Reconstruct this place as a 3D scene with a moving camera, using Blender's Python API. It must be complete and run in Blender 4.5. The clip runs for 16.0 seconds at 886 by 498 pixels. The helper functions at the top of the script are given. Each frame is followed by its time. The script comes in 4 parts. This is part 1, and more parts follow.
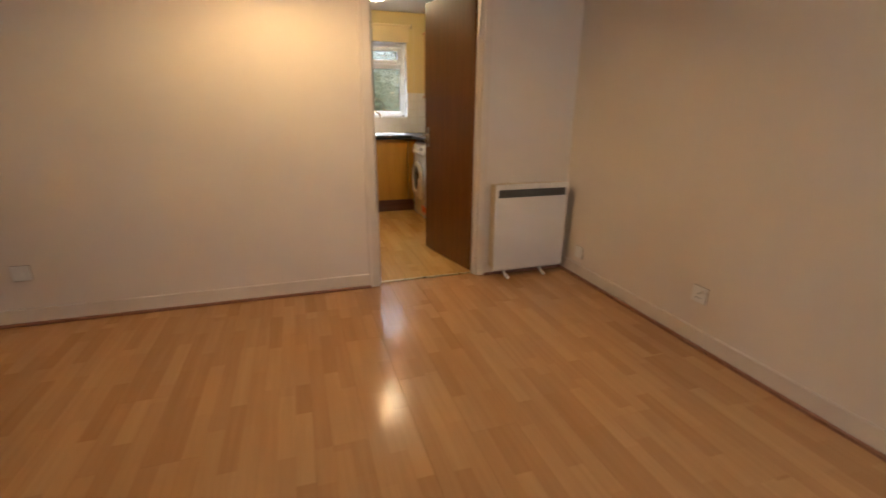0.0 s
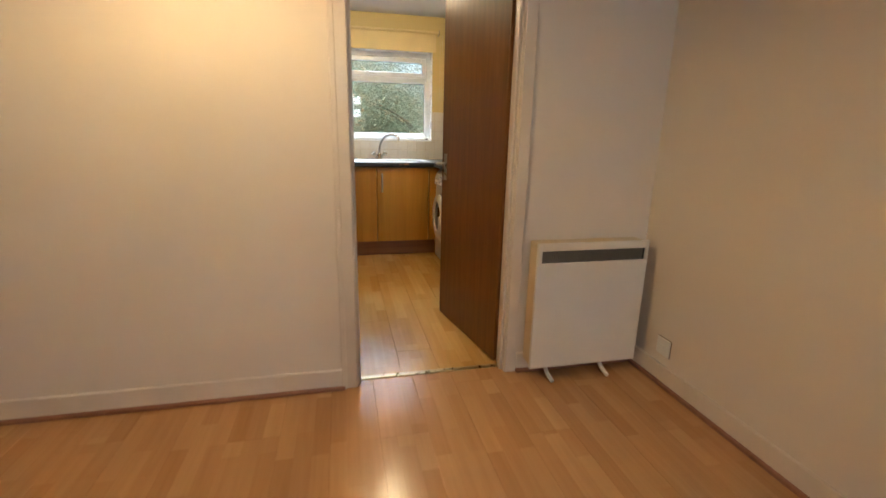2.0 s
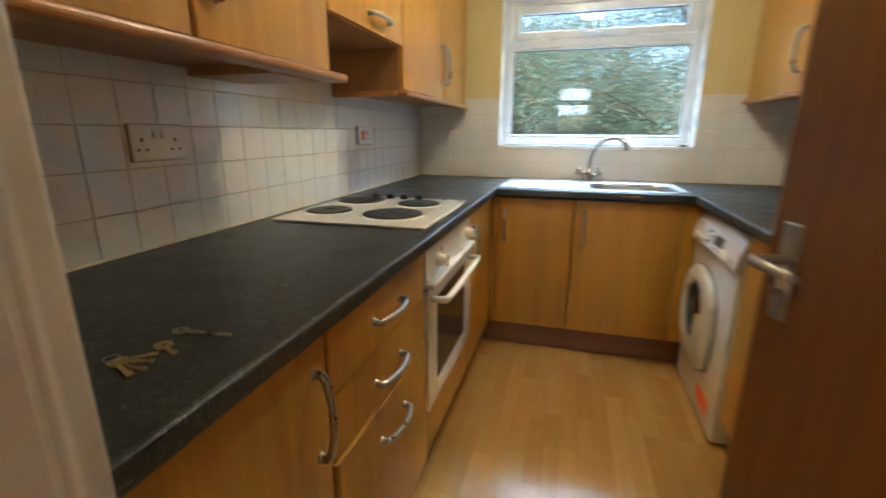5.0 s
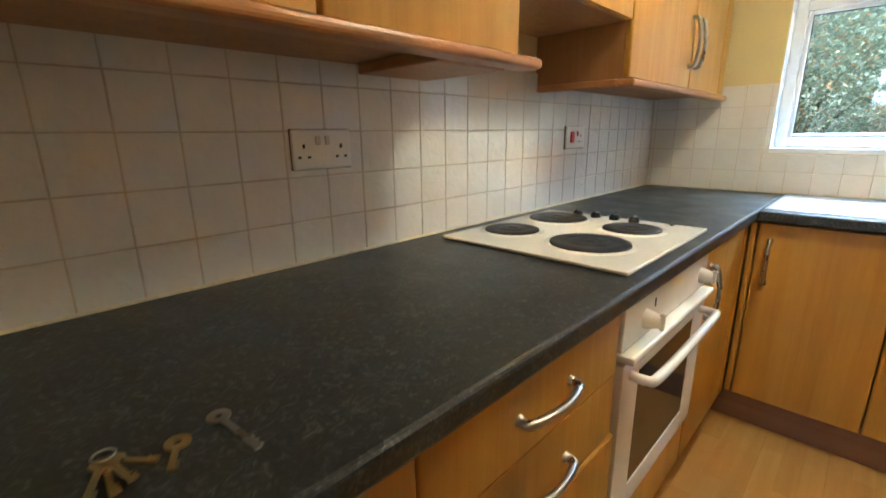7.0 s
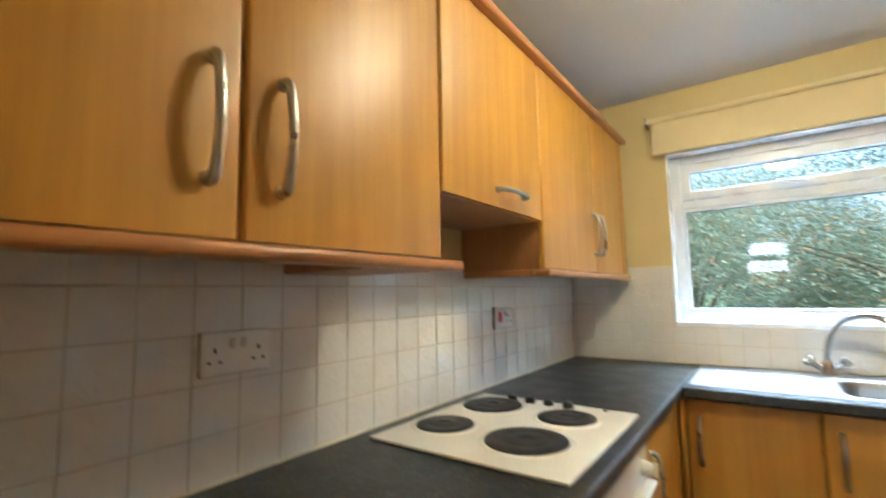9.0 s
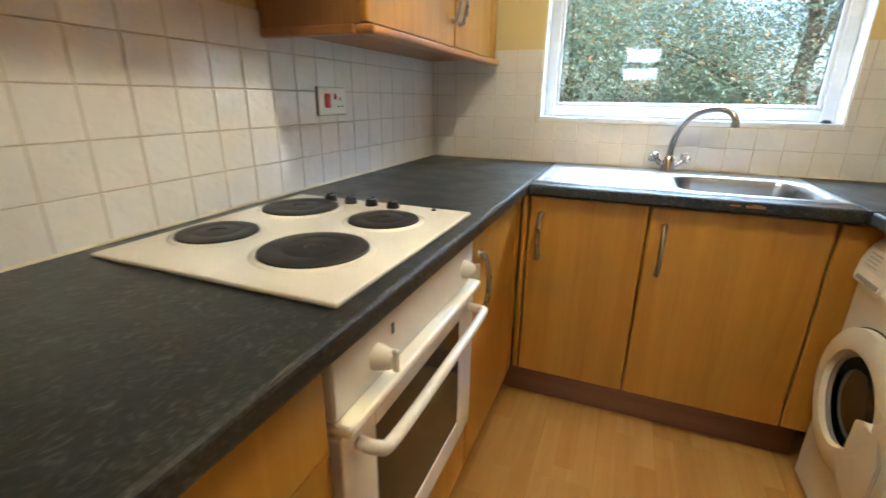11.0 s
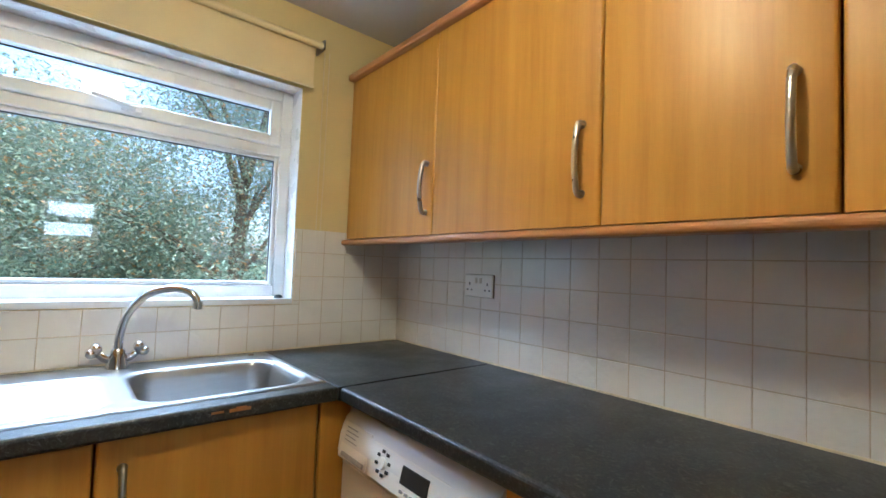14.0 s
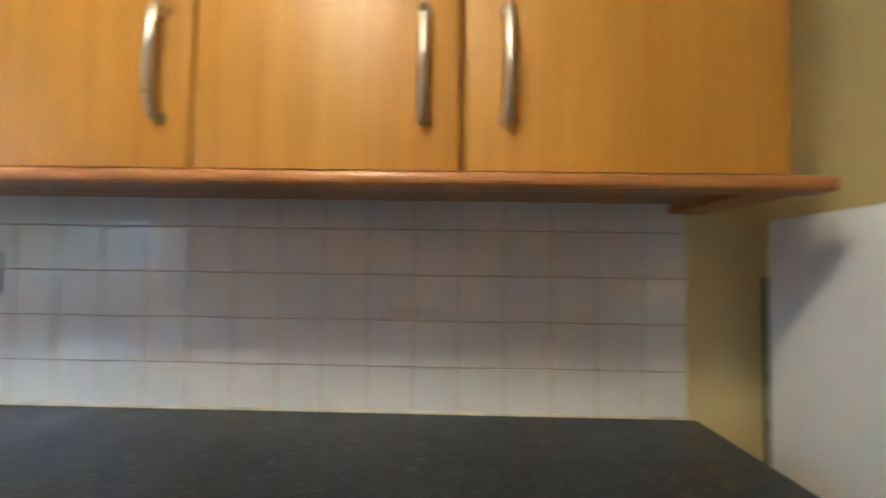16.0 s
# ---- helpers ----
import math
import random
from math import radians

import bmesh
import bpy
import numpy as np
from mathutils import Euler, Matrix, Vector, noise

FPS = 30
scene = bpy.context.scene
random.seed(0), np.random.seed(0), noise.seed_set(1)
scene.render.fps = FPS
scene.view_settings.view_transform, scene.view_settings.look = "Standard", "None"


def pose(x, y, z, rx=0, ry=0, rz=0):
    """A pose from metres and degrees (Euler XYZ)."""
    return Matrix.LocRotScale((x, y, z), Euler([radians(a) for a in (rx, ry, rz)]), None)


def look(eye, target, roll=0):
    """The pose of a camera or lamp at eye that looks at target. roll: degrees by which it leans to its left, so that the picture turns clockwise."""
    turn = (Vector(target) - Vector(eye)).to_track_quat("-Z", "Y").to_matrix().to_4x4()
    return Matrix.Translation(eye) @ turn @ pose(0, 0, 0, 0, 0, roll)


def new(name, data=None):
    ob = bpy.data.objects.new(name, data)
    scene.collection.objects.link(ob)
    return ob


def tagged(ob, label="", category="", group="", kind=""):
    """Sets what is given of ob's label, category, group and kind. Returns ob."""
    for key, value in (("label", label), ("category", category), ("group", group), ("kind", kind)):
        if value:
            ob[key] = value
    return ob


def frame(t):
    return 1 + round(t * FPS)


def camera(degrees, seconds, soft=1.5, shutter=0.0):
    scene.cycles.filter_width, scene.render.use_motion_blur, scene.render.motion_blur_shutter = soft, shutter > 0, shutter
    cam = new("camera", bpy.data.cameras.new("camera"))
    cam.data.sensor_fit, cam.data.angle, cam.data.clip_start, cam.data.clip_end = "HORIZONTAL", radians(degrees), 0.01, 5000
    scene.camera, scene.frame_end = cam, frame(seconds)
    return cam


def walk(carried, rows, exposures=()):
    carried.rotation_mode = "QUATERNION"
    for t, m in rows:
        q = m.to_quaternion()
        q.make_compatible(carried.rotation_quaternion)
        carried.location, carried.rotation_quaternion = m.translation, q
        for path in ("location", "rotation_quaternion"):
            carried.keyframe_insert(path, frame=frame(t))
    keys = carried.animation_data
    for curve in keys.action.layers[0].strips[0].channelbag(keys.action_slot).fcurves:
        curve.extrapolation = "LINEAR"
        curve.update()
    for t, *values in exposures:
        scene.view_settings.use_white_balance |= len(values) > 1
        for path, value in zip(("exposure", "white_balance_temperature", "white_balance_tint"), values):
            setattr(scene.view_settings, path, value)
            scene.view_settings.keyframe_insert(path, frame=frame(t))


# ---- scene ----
cam = camera(90.2, 16.0, 1.5, 0.5)
PATH = [
    (0, (0.26, -2.807, 1.198), (0.854, -0.994, 0.597), 0.5),
    (0.5, (0.206, -2.639, 1.188), (0.555, -0.773, 0.556), -1.3),
    (1, (0.369, -2.429, 1.193), (0.58, -0.526, 0.616), 0.0),
    (1.5, (0.556, -2.183, 1.206), (0.807, -0.276, 0.658), 1.8),
    (2, (0.702, -1.812, 1.175), (1.136, 0.067, 0.674), 1.2),
    (2.5, (0.864, -1.485, 1.191), (1.14, 0.425, 0.667), 0.9),
    (3, (0.997, -1.144, 1.208), (1.12, 0.781, 0.678), 2.8),
    (3.2, (1.034, -1.045, 1.236), (1.173, 0.882, 0.721), 1.7),
    (5.4, (0.982, 0.217, 1.191), (-0.008, 1.876, 0.675), 0.4),
    (5.5, (1.006, 0.234, 1.197), (-0.113, 1.8, 0.654), 0.3),
    (6, (0.935, 0.318, 1.196), (-0.445, 1.646, 0.621), 0.7),
    (6.5, (0.932, 0.361, 1.198), (-0.436, 1.704, 0.628), 0.3),
    (7, (0.911, 0.428, 1.198), (-0.442, 1.812, 0.692), -0.7),
    (7.5, (0.893, 0.454, 1.24), (-0.533, 1.852, 1.132), -2.3),
    (8, (0.887, 0.447, 1.296), (-0.497, 1.848, 1.643), -2.3),
    (8.5, (0.884, 0.437, 1.298), (-0.476, 1.861, 1.648), -2.3),
    (9, (0.909, 0.466, 1.28), (-0.261, 2.076, 1.481), -1.1),
    (9.2, (0.917, 0.48, 1.264), (-0.185, 2.148, 1.319), -0.4),
    (11.4, (0.924, 0.959, 1.185), (0.398, 2.766, 0.508), 2.1),
    (11.5, (0.923, 0.986, 1.184), (0.479, 2.817, 0.513), 2.2),
    (11.8, (0.938, 1.075, 1.180), (0.947, 2.965, 0.506), -0.1),
    (12, (0.942, 1.135, 1.180), (1.282, 2.980, 0.484), -0.7),
    (12.5, (0.947, 1.157, 1.164), (1.828, 2.785, 0.406), -1.4),
    (13, (0.971, 1.164, 1.173), (2.023, 2.688, 0.419), 0.3),
    (13.5, (0.959, 1.192, 1.23), (2.158, 2.759, 0.907), 1.4),
    (14, (0.953, 1.23, 1.257), (2.248, 2.751, 1.347), 2.2),
    (14.5, (0.985, 1.298, 1.259), (2.271, 2.827, 1.35), 1.7),
    (15, (1.121, 1.377, 1.253), (2.544, 2.782, 1.311), 0.6),
    (15.2, (1.164, 1.386, 1.261), (2.688, 2.681, 1.289), 1.9),
    (15.5, (1.202, 1.422, 1.237), (2.998, 2.299, 1.28), 2.7),
    (15.7, (1.221, 1.41, 1.245), (3.155, 1.916, 1.301), 1.4),
    (16, (1.22, 1.365, 1.224), (3.218, 1.407, 1.307), 0.9),
]
EXPOSURES = [(0, 2.25, 7000, 14), (1.5, 2.35, 6900, 11), (3, 2.4, 5950, 3), (5.5, 2.4, 5500, 2), (6.5, 2.8, 5500, 2), (8, 2.85, 5350, 2), (9, 2.7, 5450, 2), (11.5, 2.75, 5600, 4), (13, 2.72, 5180, 5), (14.5, 2.2, 5250, 6), (16, 2.6, 5250, 6)]
walk(cam, [(t, look(eye, target, roll)) for t, eye, target, roll in PATH], EXPOSURES)

# ---- world and light ----
SKY, LAMP_KITCHEN, LAMP_LIVING = 0.15, 13.5, 66.0
SUN_UP, SUN_ROT = radians(58), radians(180)
world = bpy.data.worlds.new("world")
scene.world = world
world.use_nodes = True
wn = world.node_tree
sky = wn.nodes.new("ShaderNodeTexSky")
sky.sky_type, sky.sun_disc, sky.sun_elevation, sky.sun_rotation = "NISHITA", False, SUN_UP, SUN_ROT
sky.dust_density = 4.0
wn.links.new(sky.outputs[0], wn.nodes["Background"].inputs[0])
wn.nodes["Background"].inputs[1].default_value = SKY
sun_data = bpy.data.lights.new("sun", "SUN")
sun_data.energy, sun_data.angle, sun_data.color = 0.9, radians(60), (1.0, 0.96, 0.9)
sun = new("sun", sun_data)
sun.matrix_world = look((0, 0, 0), (0.25, 0.45, -0.9))


def daylight(name, place, target, width, height, watts):
    """Overcast sky light that falls in at a window from above."""
    d = bpy.data.lights.new(name, "AREA")
    d.shape, d.size, d.size_y, d.energy, d.color = "RECTANGLE", width, height, watts, (0.68, 0.83, 1.0)
    new(name, d).matrix_world = look(place, target)


daylight("kitchen_sky_light", (1.1, 4.1, 2.95), (1.1, 2.95, 1.5), 2.0, 1.3, 50)
daylight("living_sky_light", (0.95, -4.47, 1.88), (0.95, -3.2, 1.80), 0.62, 0.62, 3.4)


# ---- materials ----
def nodes_of(name):
    m = bpy.data.materials.new(name)
    m.use_nodes = True
    n = m.node_tree
    return m, n, n.nodes["Principled BSDF"]


def node(n, kind, **values):
    x = n.nodes.new(kind)
    for key, value in values.items():
        x.inputs[key.replace("_", " ")].default_value = value
    return x


def coords(n, stretch=(1, 1, 1), shuffle=True):
    tc, mp = n.nodes.new("ShaderNodeTexCoord"), n.nodes.new("ShaderNodeMapping")
    mp.inputs["Scale"].default_value = stretch
    n.links.new(tc.outputs["Object"], mp.inputs["Vector"])
    if shuffle:
        oi = n.nodes.new("ShaderNodeObjectInfo")
        mul = n.nodes.new("ShaderNodeMath")
        mul.operation = "MULTIPLY"
        mul.inputs[1].default_value = 37.0
        n.links.new(oi.outputs["Random"], mul.inputs[0])
        n.links.new(mul.outputs[0], mp.inputs["Location"])
    return mp.outputs[0]


def ramp(n, fac, stops):
    r = n.nodes.new("ShaderNodeValToRGB")
    while len(r.color_ramp.elements) < len(stops):
        r.color_ramp.elements.new(0.5)
    for e, (p, c) in zip(r.color_ramp.elements, stops):
        e.position, e.color = p, (*c, 1)
    n.links.new(fac, r.inputs[0])
    return r.outputs[0]


def mixed(n, a, b, fac, blend="MIX"):
    x = n.nodes.new("ShaderNodeMix")
    x.data_type, x.blend_type = "RGBA", blend
    for sock, v in ((x.inputs[0], fac), (x.inputs[6], a), (x.inputs[7], b)):
        if isinstance(v, bpy.types.NodeSocket):
            n.links.new(v, sock)
        else:
            sock.default_value = v if isinstance(v, float) else (*v, 1)
    return x.outputs[2]


def bumped(n, b, height, strength, distance=0.002):
    x = node(n, "ShaderNodeBump", Strength=strength, Distance=distance)
    n.links.new(height, x.inputs["Height"])
    n.links.new(x.outputs[0], b.inputs["Normal"])


def surface(name, color, rough=0.5, metal=0.0, vary=0.08, scale=6.0, grain=180.0, bump=0.15, stretch=(1, 1, 1), coat=0.0):
    """A plain surface with blotches, fine grain and uneven gloss."""
    m, n, b = nodes_of(name)
    v = coords(n, stretch)
    big, small = node(n, "ShaderNodeTexNoise", Scale=scale, Detail=4.0), node(n, "ShaderNodeTexNoise", Scale=grain, Detail=3.0)
    for x in (big, small):
        n.links.new(v, x.inputs["Vector"])
    lo, hi = [c * (1 - vary) for c in color], [min(1, c * (1 + vary)) for c in color]
    col = ramp(n, big.outputs[0], [(0.3, lo), (0.7, hi)])
    col = mixed(n, col, ramp(n, small.outputs[0], [(0.35, (0.82, 0.82, 0.82)), (0.65, (1, 1, 1))]), vary * 3, "MULTIPLY")
    n.links.new(col, b.inputs["Base Color"])
    r = ramp(n, big.outputs[0], [(0.3, [rough * 0.85] * 3), (0.7, [min(1, rough * 1.15)] * 3)])
    n.links.new(r, b.inputs["Roughness"])
    b.inputs["Metallic"].default_value = metal
    b.inputs["Coat Weight"].default_value = coat
    bumped(n, b, small.outputs[0], bump)
    return m


def wood(name, dark, mid, light, rough=0.35, grain=1.0, along="z", coat=0.0, fleck=0.3, shine=0.5):
    m, n, b = nodes_of(name)
    s = {"x": (0.6, 14, 14), "y": (14, 0.6, 14), "z": (14, 14, 0.6)}[along]
    v = coords(n, s)
    a = node(n, "ShaderNodeTexNoise", Scale=1.6 * grain, Detail=6.0, Roughness=0.6, Distortion=0.4)
    f = node(n, "ShaderNodeTexNoise", Scale=9.0 * grain, Detail=4.0, Roughness=0.7)
    for x in (a, f):
        n.links.new(v, x.inputs["Vector"])
    col = ramp(n, a.outputs[0], [(0.28, dark), (0.5, mid), (0.75, light)])
    col = mixed(n, col, ramp(n, f.outputs[0], [(0.3, (0.72, 0.66, 0.6)), (0.6, (1, 1, 1))]), fleck, "MULTIPLY")
    n.links.new(col, b.inputs["Base Color"])
    b.inputs["Specular IOR Level"].default_value = shine
    n.links.new(ramp(n, f.outputs[0], [(0.3, [rough * 1.2] * 3), (0.7, [rough * 0.85] * 3)]), b.inputs["Roughness"])
    b.inputs["Coat Weight"].default_value = coat
    bumped(n, b, f.outputs[0], 0.06)
    return m


def laminate(name, tones, gloss, wave):
    """Three-strip beech-effect laminate: staggered strips of differing tone on every board, gently uneven."""
    m, n, b = nodes_of(name)
    tc = n.nodes.new("ShaderNodeTexCoord")
    oi = n.nodes.new("ShaderNodeObjectInfo")
    sep = n.nodes.new("ShaderNodeSeparateXYZ")
    comb = n.nodes.new("ShaderNodeCombineXYZ")
    n.links.new(tc.outputs["Object"], sep.inputs[0])
    off = n.nodes.new("ShaderNodeMath")
    off.operation = "MULTIPLY_ADD"
    off.inputs[1].default_value = 5.0
    n.links.new(oi.outputs["Random"], off.inputs[0])
    n.links.new(sep.outputs["Y"], off.inputs[2])
    n.links.new(off.outputs[0], comb.inputs[0])
    n.links.new(sep.outputs["X"], comb.inputs[1])
    br = node(n, "ShaderNodeTexBrick", Scale=1.0)
    br.offset = 0.37
    br.inputs["Color1"].default_value, br.inputs["Color2"].default_value = (0, 0, 0, 1), (1, 1, 1, 1)
    br.inputs["Mortar"].default_value = (0.25, 0.25, 0.25, 1)
    br.inputs["Mortar Size"].default_value = 0.0006
    br.inputs["Brick Width"].default_value, br.inputs["Row Height"].default_value = 0.38, 0.065
    n.links.new(comb.outputs[0], br.inputs["Vector"])
    v = coords(n, (26, 1.2, 26))
    g = node(n, "ShaderNodeTexNoise", Scale=1.5, Detail=6.0, Roughness=0.65, Distortion=0.3)
    n.links.new(v, g.inputs["Vector"])
    tone = ramp(n, br.outputs["Color"], list(zip((0.0, 0.5, 1.0), tones)))
    col = mixed(n, tone, ramp(n, g.outputs[0], [(0.3, (0.74, 0.66, 0.58)), (0.65, (1, 1, 1))]), 0.42, "MULTIPLY")
    n.links.new(col, b.inputs["Base Color"])
    big = node(n, "ShaderNodeTexNoise", Scale=3.0, Detail=3.0)
    n.links.new(tc.outputs["Object"], big.inputs["Vector"])
    n.links.new(ramp(n, big.outputs[0], [(0.3, [gloss] * 3), (0.7, [gloss * 1.6] * 3)]), b.inputs["Roughness"])
    b.inputs["Specular IOR Level"].default_value = 0.27
    swell = node(n, "ShaderNodeTexNoise", Scale=11.0, Detail=1.5)
    n.links.new(tc.outputs["Object"], swell.inputs["Vector"])
    low = node(n, "ShaderNodeBump", Strength=wave, Distance=0.004)
    n.links.new(swell.outputs[0], low.inputs["Height"])
    fine = node(n, "ShaderNodeBump", Strength=0.04, Distance=0.002)
    n.links.new(g.outputs[0], fine.inputs["Height"])
    n.links.new(low.outputs[0], fine.inputs["Normal"])
    n.links.new(fine.outputs[0], b.inputs["Normal"])
    return m


def worktop_mat():
    m, n, b = nodes_of("worktop laminate")
    v = coords(n, (1, 1, 1), False)
    a = node(n, "ShaderNodeTexNoise", Scale=70.0, Detail=5.0, Roughness=0.7, Distortion=1.5)
    c = node(n, "ShaderNodeTexNoise", Scale=9.0, Detail=4.0)
    for x in (a, c):
        n.links.new(v, x.inputs["Vector"])
    col = ramp(n, a.outputs[0], [(0.35, (0.012, 0.014, 0.014)), (0.53, (0.028, 0.031, 0.030)), (0.70, (0.13, 0.135, 0.125))])
    col = mixed(n, col, ramp(n, c.outputs[0], [(0.3, (0.75, 0.75, 0.75)), (0.7, (1, 1, 1))]), 0.6, "MULTIPLY")
    n.links.new(col, b.inputs["Base Color"])
    n.links.new(ramp(n, c.outputs[0], [(0.3, [0.33] * 3), (0.7, [0.45] * 3)]), b.inputs["Roughness"])
    bumped(n, b, a.outputs[0], 0.25, 0.0015)
    return m


def glaze(name, color):
    """Hand-finished glaze: slow ripples that break up reflections, faint blotches."""
    m, n, b = nodes_of(name)
    v = coords(n)
    big, wave = node(n, "ShaderNodeTexNoise", Scale=9.0, Detail=3.0), node(n, "ShaderNodeTexNoise", Scale=34.0, Detail=1.0, Distortion=0.6)
    for x in (big, wave):
        n.links.new(v, x.inputs["Vector"])
    n.links.new(ramp(n, big.outputs[0], [(0.3, [c * 0.94 for c in color]), (0.7, color)]), b.inputs["Base Color"])
    n.links.new(ramp(n, big.outputs[0], [(0.3, [0.07] * 3), (0.7, [0.12] * 3)]), b.inputs["Roughness"])
    b.inputs["Coat Weight"].default_value, b.inputs["Coat Roughness"].default_value = 0.8, 0.04
    bumped(n, b, wave.outputs[0], 0.45, 0.004)
    n.links.new(b.inputs["Normal"].links[0].from_socket, b.inputs["Coat Normal"])
    return m


def glowing(name, color, strength):
    m, n, b = nodes_of(name)
    b.inputs["Base Color"].default_value = (0.9, 0.88, 0.82, 1)
    b.inputs["Emission Color"].default_value, b.inputs["Emission Strength"].default_value = (*color, 1), strength
    return m


def glass_mat(name, tint=(1, 1, 1), rough=0.0):
    m, n, b = nodes_of(name)
    b.inputs["Base Color"].default_value = (*tint, 1)
    b.inputs["Roughness"].default_value, b.inputs["Transmission Weight"].default_value, b.inputs["IOR"].default_value = rough, 1.0, 1.45
    return m


def cloth_shade():
    m, n, b = nodes_of("cream shade cloth")
    weave = node(n, "ShaderNodeTexNoise", Scale=300.0, Detail=2.0)
    n.links.new(coords(n), weave.inputs["Vector"])
    col = ramp(n, weave.outputs[0], [(0.35, (0.62, 0.52, 0.38)), (0.65, (0.72, 0.62, 0.46))])
    n.links.new(col, b.inputs["Base Color"])
    b.inputs["Roughness"].default_value = 0.9
    thin, mix = n.nodes.new("ShaderNodeBsdfTranslucent"), n.nodes.new("ShaderNodeMixShader")
    n.links.new(col, thin.inputs["Color"])
    mix.inputs[0].default_value = 0.4
    n.links.new(b.outputs[0], mix.inputs[1])
    n.links.new(thin.outputs[0], mix.inputs[2])
    n.links.new(mix.outputs[0], n.nodes["Material Output"].inputs["Surface"])
    return m


def leaf_mat():
    m, n, b = nodes_of("leaves")
    geo = n.nodes.new("ShaderNodeNewGeometry")
    col = ramp(n, geo.outputs["Random Per Island"], [(0.0, (0.13, 0.18, 0.13)), (0.35, (0.18, 0.24, 0.17)), (0.7, (0.24, 0.30, 0.22)), (0.88, (0.30, 0.33, 0.22)), (0.94, (0.40, 0.22, 0.09))])
    n.links.new(col, b.inputs["Base Color"])
    b.inputs["Roughness"].default_value, b.inputs["Specular IOR Level"].default_value = 0.7, 0.25
    thin, mix = n.nodes.new("ShaderNodeBsdfTranslucent"), n.nodes.new("ShaderNodeMixShader")
    n.links.new(col, thin.inputs["Color"])
    mix.inputs[0].default_value = 0.4
    n.links.new(b.outputs[0], mix.inputs[1])
    n.links.new(thin.outputs[0], mix.inputs[2])
    n.links.new(mix.outputs[0], n.nodes["Material Output"].inputs["Surface"])
    return m


PAINT = surface("magnolia wall paint", (0.76, 0.67, 0.57), 0.55, vary=0.03, scale=2.0, grain=240, bump=0.12)
YELLOW = surface("yellow wall paint", (0.70, 0.57, 0.27), 0.6, vary=0.03, scale=2.5, grain=240, bump=0.12)
CEIL = surface("ceiling paint", (0.60, 0.59, 0.58), 0.8, vary=0.03, scale=3, grain=90, bump=0.5)
GLOSS = surface("gloss trim paint", (0.72, 0.63, 0.53), 0.35, vary=0.05, scale=5, grain=120, bump=0.05)
BEAD = surface("stained beading", (0.30, 0.13, 0.07), 0.45, vary=0.15, scale=9, grain=90)
LAMINATE = laminate("living room laminate", ((0.47, 0.245, 0.105), (0.53, 0.29, 0.13), (0.585, 0.335, 0.155)), 0.15, 0.06)
LAMINATE_K = laminate("kitchen laminate", ((0.55, 0.30, 0.085), (0.61, 0.35, 0.108), (0.66, 0.395, 0.13)), 0.12, 0.55)
BEECH = wood("beech-effect fronts", (0.43, 0.196, 0.022), (0.505, 0.246, 0.030), (0.57, 0.292, 0.041), 0.40, fleck=0.2, shine=0.44)
BEECH_X = wood("beech-effect moulding", (0.40, 0.17, 0.05), (0.47, 0.205, 0.062), (0.53, 0.25, 0.08), 0.36, along="y")
CARCASS = wood("beech-effect carcass", (0.33, 0.15, 0.05), (0.40, 0.185, 0.06), (0.45, 0.22, 0.08), 0.45)
PLINTH = wood("brown plinth", (0.22, 0.10, 0.045), (0.27, 0.125, 0.055), (0.32, 0.15, 0.07), 0.45, along="x")
SAPELE = wood("dark sapele door", (0.125, 0.042, 0.008), (0.16, 0.056, 0.010), (0.20, 0.074, 0.014), 0.38, grain=1.6, coat=0.05)
WORKTOP = worktop_mat()
TILE = glaze("cream glazed tile", (0.82, 0.785, 0.735))
GROUT = surface("tan grout", (0.58, 0.47, 0.33), 0.85, vary=0.18, scale=10, grain=200, bump=0.4)
SEAL = surface("yellowed sealant", (0.76, 0.68, 0.48), 0.5, vary=0.2, scale=12)
CREAMEN = surface("cream enamel", (0.82, 0.77, 0.66), 0.18, vary=0.03, scale=7, bump=0.02)
WHITEEN = surface("white enamel", (0.80, 0.79, 0.77), 0.2, vary=0.02, scale=5, bump=0.02)
WHITEPL = surface("white plastic", (0.80, 0.78, 0.73), 0.32, vary=0.03, scale=9, bump=0.04)
RIM_BROWN = surface("dark brown rim", (0.20, 0.14, 0.09), 0.8, vary=0.2, scale=40)
IVORY = surface("aged ivory plastic", (0.60, 0.55, 0.47), 0.4, vary=0.08, scale=30)
UPVC = surface("white window plastic", (0.84, 0.85, 0.86), 0.28, vary=0.03, scale=7, bump=0.03)
# Warm lamp light on the heater's sides is put into this colour.
HEATER_SIDE = surface("lamp-toned heater casing", (0.70, 0.55, 0.34), 0.4, vary=0.06, scale=6, bump=0.05)
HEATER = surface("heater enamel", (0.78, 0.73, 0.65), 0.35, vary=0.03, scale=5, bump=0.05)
STEEL = surface("brushed steel", (0.44, 0.44, 0.44), 0.34, metal=1.0, vary=0.05, scale=8, grain=60, bump=0.05, stretch=(1, 8, 8))
CHROME = surface("chrome", (0.78, 0.78, 0.79), 0.08, metal=1.0, vary=0.02, scale=12, bump=0.0)
NICKEL = surface("satin nickel", (0.46, 0.43, 0.385), 0.3, metal=1.0, vary=0.06, scale=30, bump=0.03)
IRON = surface("black hotplate iron", (0.028, 0.025, 0.023), 0.5, vary=0.25, scale=20, grain=150)
BLACK = surface("black plastic", (0.02, 0.02, 0.02), 0.3, vary=0.1, scale=20)
DARKGLASS = surface("dark oven glass", (0.05, 0.042, 0.03), 0.06, vary=0.1, scale=4, bump=0.0)
